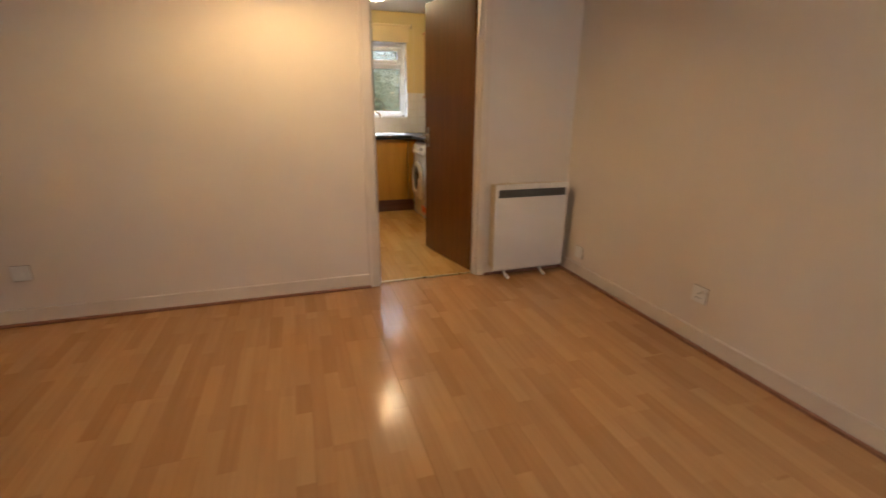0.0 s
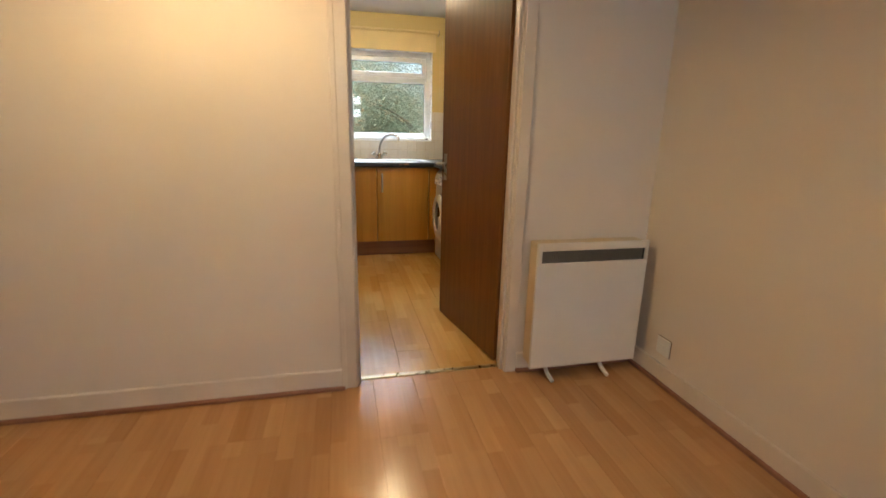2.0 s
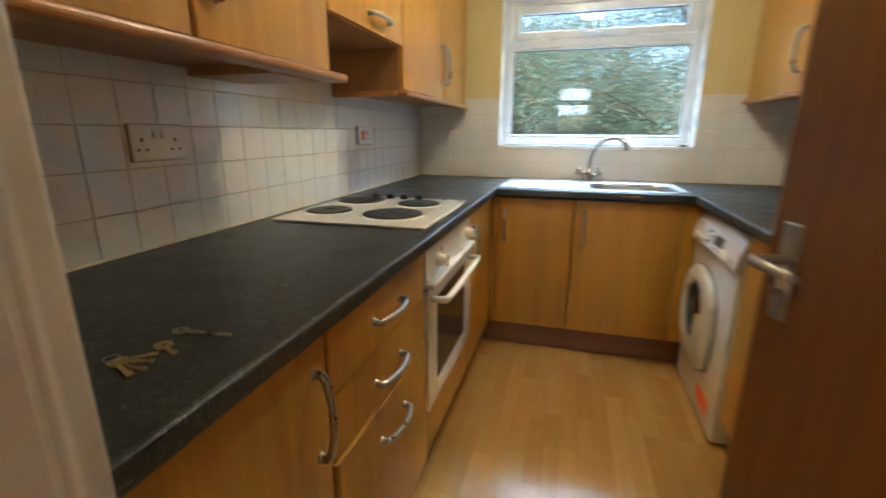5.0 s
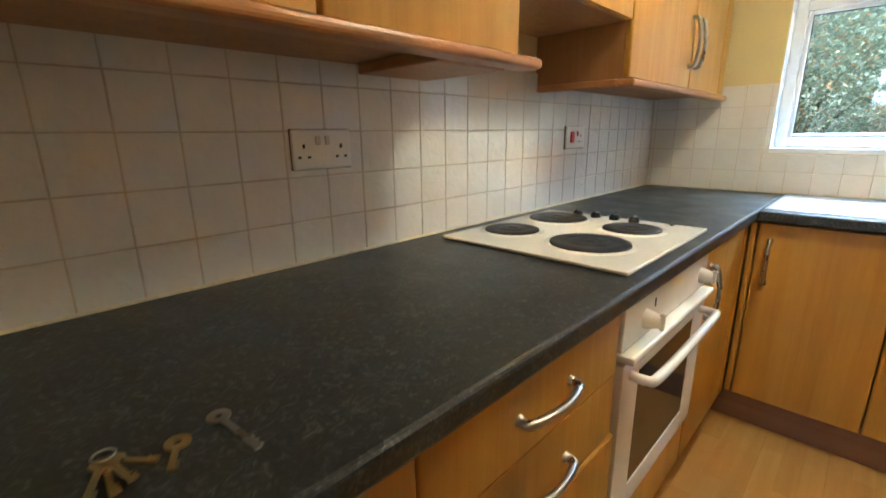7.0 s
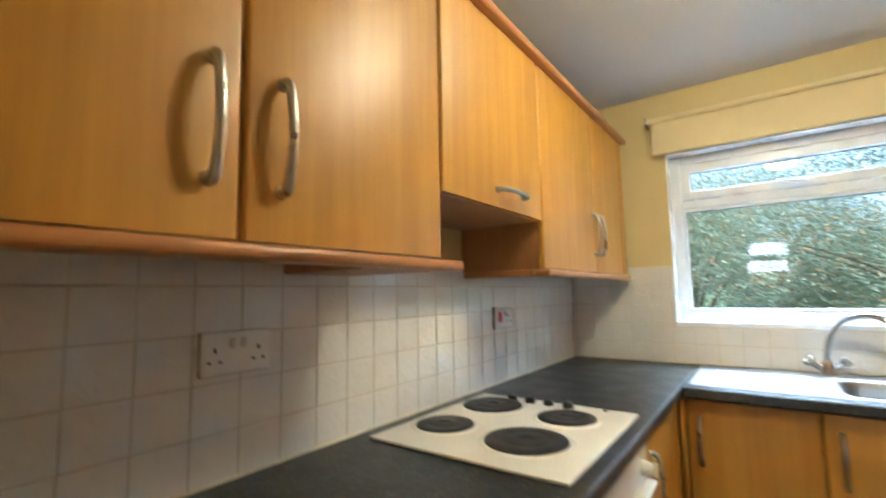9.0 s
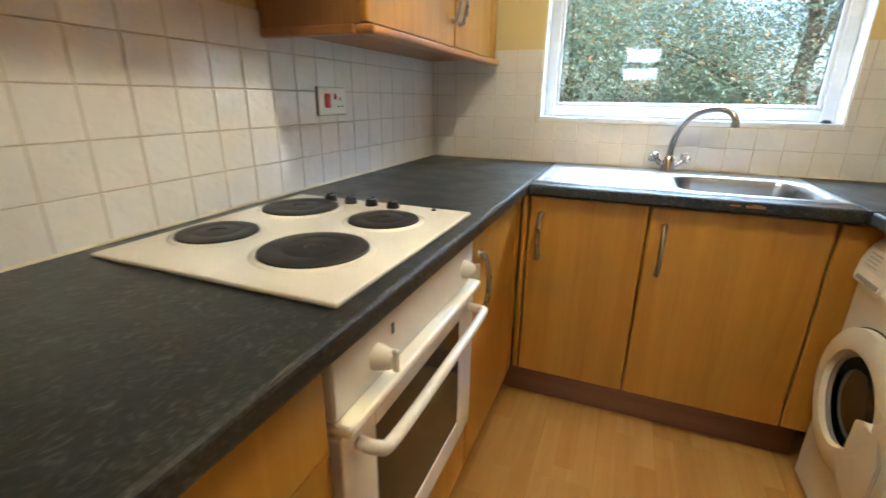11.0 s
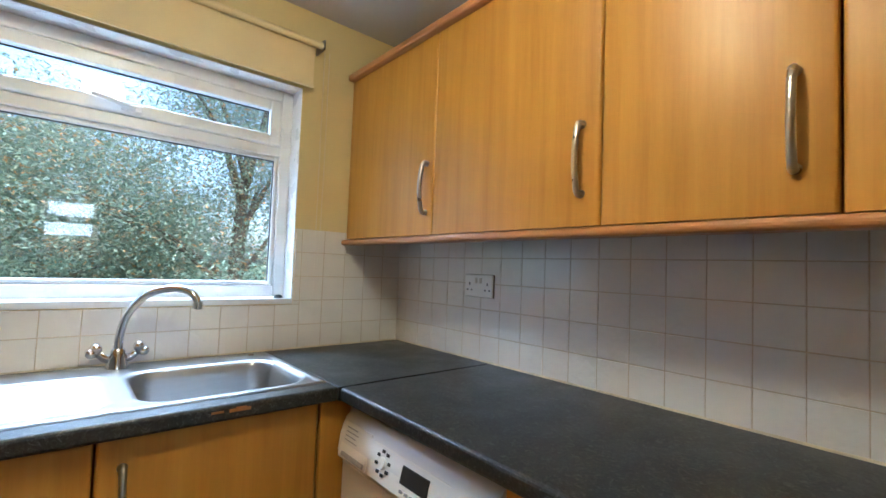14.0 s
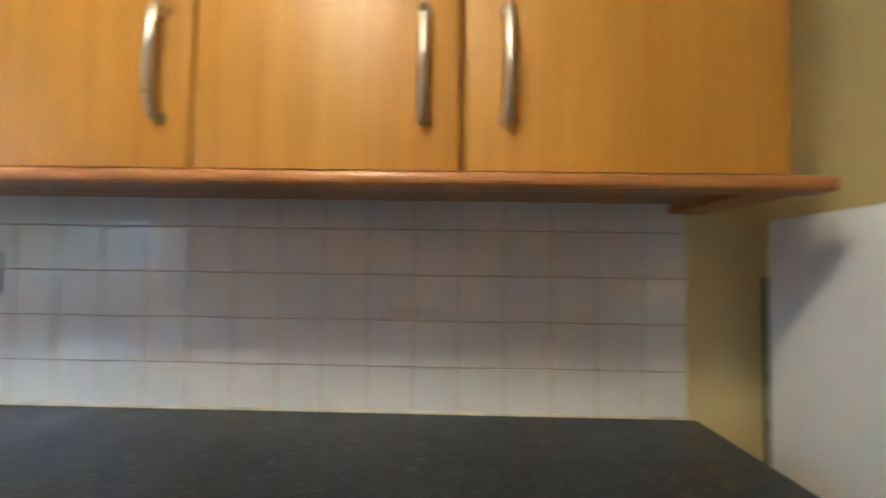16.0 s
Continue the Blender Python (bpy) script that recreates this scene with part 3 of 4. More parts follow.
# worktops
structure(boxes("worktop", WORKTOP, [((XK + 0.003, 0.284, 0.87), (0.62, YW - 0.003, TOP))], None, 0.009, 3), "dark charcoal laminate worktop under the tiles", "worktop")
structure(boxes("worktop", WORKTOP, [((0.6215, 2.381, 0.87), (1.565, 2.475, TOP))], None, 0.009, 3), "dark charcoal laminate worktop in front of the sink", "worktop")
structure(boxes("worktop", WORKTOP, [((0.6205, 2.92, 0.871), (1.565, YW - 0.003, TOP)), ((0.6205, 2.475, 0.871), (0.66, 2.92, TOP - 0.0005)), ((1.535, 2.475, 0.871), (1.565, 2.92, TOP - 0.0005))]), "dark charcoal laminate worktop behind the sink", "worktop")
structure(boxes("worktop", WORKTOP, [((1.566, 0.838, 0.87), (XR - 0.003, 2.3795, TOP))], None, 0.009, 3), "dark charcoal laminate worktop over the washing machine", "worktop")
structure(boxes("worktop", WORKTOP, [((1.5655, 2.3815, 0.87), (XR - 0.003, YW - 0.003, TOP))], None, 0.0015), "dark charcoal laminate worktop in the corner", "worktop")
tagged(boxes("chipped_edge", CARCASS, [((1.235, 2.3796, 0.892), (1.262, 2.3812, 0.897)), ((1.275, 2.3796, 0.890), (1.325, 2.3812, 0.898)), ((1.29, 2.3796, 0.898), (1.315, 2.3812, 0.901))]), "chipped patch of bare board on the worktop edge", "wear", kind="structure")
structure(boxes("trim", SEAL, [((XK + 0.001, 0.284, TOP - 0.002), (XK + 0.011, YW, TOP + 0.006)), ((XK + 0.011, YW - 0.011, TOP - 0.002), (XR - 0.011, YW - 0.001, TOP + 0.006)), ((XR - 0.011, 0.862, TOP - 0.002), (XR - 0.001, YW, TOP + 0.006))], None, 0.002), "yellowed sealant line between worktop and tiles", "sealant")


def wall_unit(m, label, w, z0, z1, doors, deep=0.30):
    u = thing("wall_cabinet", m, label, "kitchen cabinet", "kitchen wall cabinets")
    t = 0.016
    boxes("body", CARCASS, [((0, 0.02, z0), (t, deep, z1)), ((w - t, 0.02, z0), (w, deep, z1)), ((t, 0.02, z0), (w - t, deep, z0 + t)), ((t, 0.02, z1 - t), (w - t, deep, z1)), ((t, deep - 0.006, z0 + t), (w - t, deep, z1 - t))], u)
    for x0, x1, hx in doors:
        d = front(u, "door", x0, x1, z0 + 0.004, z1 - 0.002)
        if hx is not None:
            bow_handle(d, hx, z0 + 0.082, z0 + 0.252)
    return u


ZL0, ZL1 = 1.356, 2.068
ZR0, ZR1 = 1.368, 2.075
LU, RU = 0.320, 1.889
lu = lambda y: pose(LU, y, 0, 0, 0, 90)
ru = lambda y: pose(RU, y, 0, 0, 0, -90)
wall_unit(lu(0.285), "beech-effect wall cabinet with two doors", 0.990, ZL0, ZL1, [(0, 0.509, 0.462), (0.512, 0.990, 0.572)], 0.33)
wall_unit(lu(1.850), "beech-effect wall cabinet beside the window", 1.10, ZL0, ZL1, [(0, 0.578, 0.545), (0.581, 1.005, 0.615), (1.008, 1.10, None)], 0.33)
hd = thing("hood_cabinet", lu(1.280), "short beech-effect cabinet over the hob with flap door", "kitchen cabinet", "kitchen wall cabinets")
boxes("body", CARCASS, [((0, 0.02, 1.515), (0.566, 0.33, 2.066))], hd, 0.001)
fl = front(hd, "door", 0, 0.566, 1.518, 2.066)
bow_handle(fl, 0.34, 1.568, 1.728, 0, True)
wall_unit(ru(YW - 0.004), "beech-effect wall cabinet beside the window", 0.603, ZR0, ZR1, [(0, 0.603, 0.565)], 0.292)
wall_unit(ru(2.396), "beech-effect wall cabinet with one door", 0.62, ZR0, ZR1, [(0, 0.62, 0.572)], 0.292)
wall_unit(ru(1.774), "beech-effect wall cabinet with two doors", 0.925, ZR0, ZR1, [(0, 0.42, 0.362), (0.423, 0.925, 0.49)], 0.292)


def moulding(name, lo, hi, label, bev=0.009):
    return structure(boxes("trim", BEECH_X, [(lo, hi)], None, bev, 3), label, name)


moulding("pelmet", (0.285, 0.285, ZL0 - 0.024), (0.345, 1.330, ZL0 - 0.001), "rounded beech-effect pelmet under the wall cabinets")
moulding("pelmet", (0.03, 1.06, ZL0 - 0.026), (0.284, 1.274, ZL0 - 0.002), "beech-effect pelmet return under the wall cabinet", 0.004)
moulding("pelmet", (0.285, 1.845, ZL0 - 0.024), (0.340, 2.955, ZL0 - 0.001), "rounded beech-effect pelmet under the wall cabinets")
moulding("pelmet", (0.0, 1.842, ZL0 - 0.022), (0.284, 1.875, ZL0 - 0.001), "beech-effect pelmet return under the wall cabinet", 0.004)
moulding("cornice", (0.30, 0.285, ZL1 + 0.001), (0.348, 2.955, ZL1 + 0.03), "beech-effect cornice above the wall cabinets")
moulding("pelmet", (RU - 0.024, 0.80, ZR0 - 0.024), (RU + 0.035, YW - 0.003, ZR0 - 0.001), "rounded beech-effect pelmet under the wall cabinets")
moulding("pelmet", (RU + 0.036, 0.82, ZR0 - 0.022), (XR - 0.002, 0.90, ZR0 - 0.002), "beech-effect pelmet return under the wall cabinet", 0.004)
moulding("cornice", (RU - 0.026, 0.83, ZR1 + 0.001), (RU + 0.02, YW - 0.003, ZR1 + 0.03), "beech-effect cornice above the wall cabinets")

# ---- hob ----
hob = thing("hob", pose(0, 0, TOP), "cream enamel electric hob with four black hotplates", "hob")
boxes("plate", CREAMEN, [((0.055, 1.304, 0.0), (0.582, 1.880, 0.009))], hob, 0.004, 2)
for x, y, r in ((0.172, 1.735, 0.094), (0.165, 1.484, 0.080), (0.412, 1.478, 0.102), (0.424, 1.716, 0.082)):
    turned("ring_rim", CREAMEN, [(r + 0.014, 0.0085), (r + 0.008, 0.0125), (r + 0.001, 0.0125), (r - 0.002, 0.009)], hob, 40, pose(x, y, 0))
    turned("hotplate", IRON, [(0.0, 0.0145), (0.016, 0.0145), (0.018, 0.0165), (r * 0.55, 0.0165), (r * 0.57, 0.016), (r * 0.59, 0.0165), (r - 0.006, 0.0165), (r - 0.001, 0.0145), (r - 0.001, 0.009), (0.0, 0.009)], hob, 40, pose(x, y, 0))
for k in range(4):
    x = 0.19 + 0.064 * k
    kb = turned("knob", BLACK, [(0.0, 0.026), (0.0125, 0.026), (0.015, 0.022), (0.017, 0.009), (0.0, 0.009)], hob, 20, pose(x, 1.838, 0))
    boxes("grip", BLACK, [((x - 0.003, 1.822, 0.0255), (x + 0.003, 1.854, 0.031))], kb, 0.002)
turned("pilot_lamp", BLACK, [(0.0, 0.013), (0.006, 0.012), (0.006, 0.008), (0, 0.008)], hob, 14, pose(0.49, 1.855, 0))

# ---- oven ----
ov = thing("oven", left(1.252), "white built-in oven with dark glass door and bar handle", "oven")
W = 0.586
boxes("body", WHITEEN, [((0.006, 0.02, 0.30), (W - 0.006, 0.50, 0.862))], ov, 0.002)
boxes("panel", CREAMEN, [((0.002, -0.006, 0.762), (W - 0.002, 0.02, 0.864))], ov, 0.004, 2)
boxes("ledge", CREAMEN, [((0.002, -0.032, 0.742), (W - 0.002, 0.018, 0.760))], ov, 0.006, 2)
for x in (0.115, W - 0.065):
    k = turned("knob", CREAMEN, [(0.0, 0.032), (0.013, 0.032), (0.016, 0.026), (0.021, 0.006), (0.022, 0.0), (0.0, 0.0)], ov, 24, pose(x, -0.006, 0.806, 90, 0, 0))
    boxes("grip", CREAMEN, [((x - 0.004, -0.046, 0.786), (x + 0.004, -0.034, 0.826))], k, 0.003)
boxes("indicator", BLACK, [((0.165, -0.0075, 0.818), (0.173, -0.004, 0.838))], ov, 0.001)
dr = boxes("door", CREAMEN, [((0.003, -0.012, 0.328), (0.095, 0.018, 0.735)), ((W - 0.10, -0.012, 0.328), (W - 0.003, 0.018, 0.735)), ((0.095, -0.012, 0.328), (W - 0.10, 0.018, 0.392)), ((0.095, -0.012, 0.690), (W - 0.10, 0.018, 0.735))], ov, 0.002)
boxes("glass", DARKGLASS, [((0.093, -0.010, 0.390), (W - 0.098, 0.012, 0.692))], dr)
tube("handle", CREAMEN, [(0.045, -0.012, 0.700), (0.047, -0.045, 0.700), (0.075, -0.058, 0.700), (W / 2, -0.06, 0.700), (W - 0.075, -0.058, 0.700), (W - 0.047, -0.045, 0.700), (W - 0.045, -0.012, 0.700)], [0.011] * 7, dr, 12)
boxes("kickboard", BEECH, [((0.002, 0.0, 0.152), (W - 0.002, 0.018, 0.322))], ov, 0.002)


# ---- sink ----
def sink():
    s = thing("sink", pose(0, 0, TOP), "stainless steel single-bowl sink with ribbed drainer", "sink")
    x0, x1, y0, y1 = 0.628, 1.556, 2.437, 2.962
    nx, ny = 190, 108
    def rounded(x, y, cx, cy, hx, hy, r):
        qx, qy = abs(x - cx) - hx + r, abs(y - cy) - hy + r
        return math.hypot(max(qx, 0), max(qy, 0)) + min(max(qx, qy), 0) - r
    def step(a, b, v):
        u = max(0.0, min(1.0, (v - a) / (b - a)))
        return u * u * (3 - 2 * u)
    bm = bmesh.new()
    grid = []
    for i in range(nx + 1):
        row = []
        for j in range(ny + 1):
            x, y = x0 + (x1 - x0) * i / nx, y0 + (y1 - y0) * j / ny
            edge = min(x - x0, x1 - x, y - y0, y1 - y)
            z = 0.001 + 0.005 * step(0, 0.008, edge) - 0.003 * step(0.012, 0.028, edge)
            b = rounded(x, y, 1.312, 2.662, 0.208, 0.178, 0.075)
            z -= 0.135 * step(0.0, -0.032, b) + 0.004 * step(0.012, 0.0, b)
            d = rounded(x, y, 0.868, 2.662, 0.192, 0.182, 0.05)
            z -= 0.0035 * step(0.0, -0.012, d)
            z += 0.0024 * math.sin((y - y0) * 2 * math.pi / 0.0225) * step(-0.015, -0.03, d)
            row.append(bm.verts.new((x, y, z)))
        grid.append(row)
    for i in range(nx):
        for j in range(ny):
            bm.faces.new((grid[i][j], grid[i + 1][j], grid[i + 1][j + 1], grid[i][j + 1]))
    finish(bm, "basin", STEEL, s, True)
    turned("waste", CHROME, [(0.034, 0.004), (0.03, 0.006), (0.022, 0.002), (0.0, 0.002)], s, 24, pose(1.312, 2.69, -0.1345))
    turned("plug_hole_cap", CHROME, [(0.0, 0.005), (0.009, 0.005), (0.011, 0.0), (0.0, 0.0)], s, 18, pose(1.49, 2.925, 0.004))
    turned("overflow", BLACK, [(0.0, 0.002), (0.011, 0.002), (0.011, 0.0), (0.0, 0.0)], s, 18, pose(1.121, 2.66, -0.045, 0, 78, 0))
    return s


sink()
tap = thing("mixer_tap", pose(1.092, 2.925, TOP + 0.004), "chrome swan-neck mixer tap with two cross handles", "tap")
turned("base", CHROME, [(0.0, 0.06), (0.015, 0.06), (0.019, 0.054), (0.024, 0.035), (0.029, 0.012), (0.031, 0.0), (0.0, 0.0)], tap, 24)
tube("spout", CHROME, [(0, 0, 0.04), (0.002, 0, 0.10), (0.018, -0.010, 0.165), (0.06, -0.04, 0.225), (0.115, -0.078, 0.248), (0.158, -0.108, 0.243), (0.180, -0.124, 0.222), (0.186, -0.128, 0.198)], [0.0135, 0.0125, 0.012, 0.012, 0.012, 0.012, 0.012, 0.012], tap, 14)
turned("nozzle", CHROME, [(0.0, 0.024), (0.0145, 0.024), (0.0145, 0.0), (0.011, -0.001), (0.0, -0.001)], tap, 18, pose(0.186, -0.128, 0.186))
for s in (-1, 1):
    arm = tube("arm", CHROME, [(0, 0, 0.018), (s * 0.03, 0, 0.03), (s * 0.048, 0, 0.045)], [0.013, 0.012, 0.011], tap, 12)
    m = pose(s * 0.048, 0, 0.045, 0, s * 48, 0)
    bm = bmesh.new()
    for k in range(4):
        a = math.pi / 4 + k * math.pi / 2
        bmesh.ops.create_uvsphere(bm, u_segments=10, v_segments=8, radius=0.014, matrix=m @ Matrix.Translation((0.014 * math.cos(a), 0.014 * math.sin(a), 0.016)) @ Matrix.Diagonal((1, 1, 1.15, 1)))
    bmesh.ops.create_uvsphere(bm, u_segments=12, v_segments=8, radius=0.0185, matrix=m @ Matrix.Translation((0, 0, 0.014)))
    finish(bm, "cross_handle", CHROME, arm, True)


# ---- washing machine ----
def arc(cx, cz, r, a0, a1, n):
    return [(cx + r * math.cos(radians(a0 + (a1 - a0) * k / n)), cz + r * math.sin(radians(a0 + (a1 - a0) * k / n))) for k in range(n + 1)]


wm = thing("washing_machine", pose(1.588, 2.392, 0, 0, 0, -90), "white front-loading washing machine with orange label under the worktop", "washing machine")
WW = 0.592
boxes("body", WHITEEN, [((0, 0.0, 0.012), (WW, 0.53, 0.71))], wm, 0.012, 3)
bm = bmesh.new()
prof = [(0.0, 0.705), (-0.010, 0.712), (-0.012, 0.735), (-0.006, 0.775), (0.002, 0.80), (0.013, 0.822), (0.030, 0.838), (0.055, 0.848), (0.10, 0.852), (0.53, 0.852), (0.53, 0.705)]
ends = [[bm.verts.new((x, y, z)) for y, z in prof] for x in (0.0, WW)]
for k in range(len(prof)):
    j = (k + 1) % len(prof)
    bm.faces.new((ends[0][k], ends[0][j], ends[1][j], ends[1][k]))
for e in ends:
    bm.faces.new(e)
hood = finish(bm, "control_panel", WHITEEN, wm)
hood.data.shade_smooth()
hood.data.set_sharp_from_angle(angle=radians(35))
slope = pose(0, -0.0045, 0.77, -15, 0, 0)
def on_panel(nm, mat, x0, x1, z0, z1, t=0.003, bev=0.001):
    o = boxes(nm, mat, [((x0, -t, z0), (x1, 0.004, z1))], wm, bev)
    o.matrix_basis = slope
    return o
on_panel("fascia", WHITEPL, 0.17, 0.47, -0.048, 0.036, 0.0012, 0.001)
on_panel("drawer", WHITEPL, 0.012, 0.155, -0.05, 0.045, 0.0008, 0.0006)
on_panel("drawer_grip", GREY, 0.03, 0.145, -0.046, -0.034, 0.004)
for k in range(4):
    on_panel("print", GREY, 0.03, 0.085 + 0.008 * (k % 2), 0.03 - 0.011 * k, 0.0325 - 0.011 * k, 0.0028, 0.0)
on_panel("display", BLACK, 0.305, 0.405, -0.018, 0.022, 0.005)
dial = turned("dial", WHITEPL, [(0.0, 0.005), (0.012, 0.005), (0.014, 0.002), (0.015, 0.0), (0.0, 0.0)], wm, 28)
dial.matrix_basis = slope @ pose(0.225, -0.003, -0.002, 90, 0, 0)
for k in range(8):
    a = radians(45 * k + 12)
    on_panel("button", BLACK, 0.225 + 0.027 * math.cos(a) - 0.006, 0.225 + 0.027 * math.cos(a) + 0.006, -0.002 + 0.027 * math.sin(a) - 0.004, -0.002 + 0.027 * math.sin(a) + 0.004, 0.0045)
for k in range(5):
    on_panel("button", GREY, 0.31 + 0.02 * k, 0.322 + 0.02 * k, -0.037, -0.03, 0.0045)
on_panel("print", GREY, 0.50, 0.525, -0.012, -0.002, 0.0005, 0.0)
on_panel("print", GREY, 0.49, 0.555, -0.032, -0.028, 0.0005, 0.0)
cx, cz = 0.215, 0.425
out = arc(cx, cz, 0.208, 75, 285, 30) + [(0.37, 0.212), (0.425, 0.24), (0.445, 0.30), (0.452, 0.40), (0.44, 0.515), (0.37, 0.60)]
slab("door_gap", BLACK, [(cx + (x - cx) * 1.02, cz + (z - cz) * 1.02) for x, z in out], -0.003, 0.006, wm)
hole = arc(cx - 0.01, cz + 0.005, 0.142, 0, 360, 40)[:-1]
bm = bmesh.new()
no = len(out)
def outer_at(a):
    """The outline's point in direction a from the door's middle."""
    best = None
    for k in range(no):
        p, q = Vector(out[k]), Vector(out[(k + 1) % no])
        d, e = Vector((math.cos(a), math.sin(a))), q - p
        den = d.x * e.y - d.y * e.x
        if abs(den) < 1e-9:
            continue
        w = p - Vector((cx, cz))
        t, u = (w.x * e.y - w.y * e.x) / den, (w.x * d.y - w.y * d.x) / den
        if t > 0 and -1e-6 <= u <= 1 + 1e-6 and (best is None or t > best):
            best = t
    return best
rings = []
for k in range(72):
    a = 2 * math.pi * k / 72
    R = outer_at(a)
    inner = 0.142 - 0.03 * max(0, math.cos(a + 0.9)) ** 4
    d = (math.cos(a), math.sin(a))
    rings.append([bm.verts.new((cx + r * d[0], y, cz + r * d[1])) for r, y in ((R, -0.003), (R, -0.022), (R - 0.01, -0.030), (inner + 0.02, -0.038), (inner + 0.004, -0.034), (inner, -0.022), (inner, -0.003))])
for k in range(72):
    a, b = rings[k], rings[(k + 1) % 72]
    for i in range(6):
        bm.faces.new((a[i], a[i + 1], b[i + 1], b[i]))
wd = finish(bm, "door", WHITEPL, wm, True)
wd.data.set_sharp_from_angle(angle=radians(35))
turned("glass", DOORGLASS, [(0.0, 0.0), (0.06, 0.002), (0.10, 0.010), (0.128, 0.026), (0.148, 0.03)], wd, 40, pose(cx, -0.001, cz, -90, 0, 0) @ Matrix.Translation((0, 0, -0.02)))
turned("seal_ring", GREY, [(0.146, 0.0), (0.14, 0.008), (0.132, 0.006), (0.13, 0.0)], wd, 40, pose(cx, -0.012, cz, 90, 0, 0))
slab("handle_cover", WHITEPL, [(0.29, 0.43), (0.33, 0.45), (0.40, 0.45), (0.43, 0.40), (0.43, 0.30), (0.395, 0.255), (0.34, 0.245), (0.285, 0.285)], -0.0375, -0.02, wd, 0.003)
boxes("label", ORANGE, [((0.355, -0.0015, 0.08), (0.51, 0.002, 0.145)), ((0.355, -0.0015, 0.058), (0.51, 0.002, 0.066))], wm)
boxes("label_print", RED, [((0.37, -0.002, 0.122), (0.44, 0.0, 0.128)), ((0.37, -0.002, 0.106), (0.48, 0.0, 0.111)), ((0.37, -0.002, 0.094), (0.46, 0.0, 0.098))], wm)
for lo, hi in (((0.03, 0.03, 0.0), (0.07, 0.07, 0.02)), ((WW - 0.07, 0.03, 0.0), (WW - 0.03, 0.07, 0.02)), ((0.03, 0.45, 0.0), (0.07, 0.49, 0.02)), ((WW - 0.07, 0.45, 0.0), (WW - 0.03, 0.49, 0.02))):
    boxes("foot", BLACK, [(lo, hi)], wm)

# ---- fridge ----
fg = thing("fridge", pose(1.64, 0.72, 0, 0, 0, -90), "white enamel upright fridge standing at the end of the worktop", "fridge")
boxes("body", WHITEEN, [((0, 0.05, 0.02), (0.48, 0.505, 1.333))], fg, 0.012, 3)
# Black slab put in for the shadowed gap between fridge and wall.
boxes("back_panel", BLACK, [((0.012, 0.505, 0.06), (0.476, 0.532, 1.215))], fg, 0.003)
boxes("door", WHITEEN, [((0, 0.0, 0.46), (0.48, 0.045, 1.328)), ((0, 0.0, 0.03), (0.48, 0.045, 0.45))], fg, 0.010, 3)
for lo, hi in (((0.03, 0.08, 0), (0.07, 0.12, 0.022)), ((0.41, 0.08, 0), (0.45, 0.12, 0.022)), ((0.03, 0.46, 0), (0.07, 0.5, 0.022)), ((0.41, 0.46, 0), (0.45, 0.5, 0.022))):
    boxes("foot", BLACK, [(lo, hi)], fg)


# ---- sockets and switches ----
def outlet(m, label, w, kind, group):
    """A face plate: local x across, facing -y, centred on the origin."""
    s = thing("wall_socket", m, label, "socket", group)
    boxes("plate", WHITEPL, [((-w / 2, -0.011, -0.043), (w / 2, 0.0, 0.043))], s, 0.004, 2)
    # Thin brown outline, slightly larger than the plate.
    boxes("back_edge", RIM_BROWN, [((-w / 2 - 0.0012, -0.006, -0.0442), (w / 2 + 0.0012, 0.0, 0.0442))], s, 0.001)
    def holes(x):
        boxes("pin_hole", BLACK, [((x - 0.0028, -0.0118, 0.002), (x + 0.0028, -0.0105, 0.012)), ((x - 0.015, -0.0118, -0.019), (x - 0.0075, -0.0105, -0.0135)), ((x + 0.0075, -0.0118, -0.019), (x + 0.015, -0.0105, -0.0135))], s)
    def rocker(x, mat=IVORY):
        boxes("switch", mat, [((x - 0.006, -0.0145, 0.010), (x + 0.006, -0.010, 0.030))], s, 0.0015)
    if kind == "double":
        holes(-0.047), holes(0.047), rocker(-0.012), rocker(0.012)
    elif kind == "cooker":
        boxes("switch", RED, [((-0.045, -0.017, -0.02), (-0.018, -0.010, 0.024))], s, 0.003)
        holes(0.04)
        boxes("switch", RED, [((0.008, -0.0145, 0.006), (0.018, -0.010, 0.024))], s, 0.0015)
    elif kind == "plain":
        boxes("switch", WHITEPL, [((-0.012, -0.0145, -0.012), (0.012, -0.010, 0.012))], s, 0.002)
    else:
        holes(0.0), rocker(0.022)
    return s


outlet(pose(XK + 0.0085, 0.970, 1.167, 0, 0, 90), "white double socket on the tiled wall", 0.148, "double", "kitchen sockets")
outlet(pose(XK + 0.0085, 2.132, 1.176, 0, 0, 90), "white cooker socket plate with red switches on the tiles", 0.148, "cooker", "kitchen sockets")
outlet(pose(XR - 0.0085, 2.438, 1.197, 0, 0, -90), "white double socket on the tiled wall", 0.148, "double", "kitchen sockets")
outlet(pose(-1.255, YD0, 0.31, 0, 0, 0), "white outlet plate low on the wall", 0.087, "plain", "living room sockets")
outlet(pose(XL, -1.19, 0.285, 0, 0, -90), "white single socket low on the wall", 0.087, "single", "living room sockets")
outlet(pose(XL, -0.13, 0.19, 0, 0, -90), "white outlet plate low on the wall", 0.087, "plain", "living room sockets")

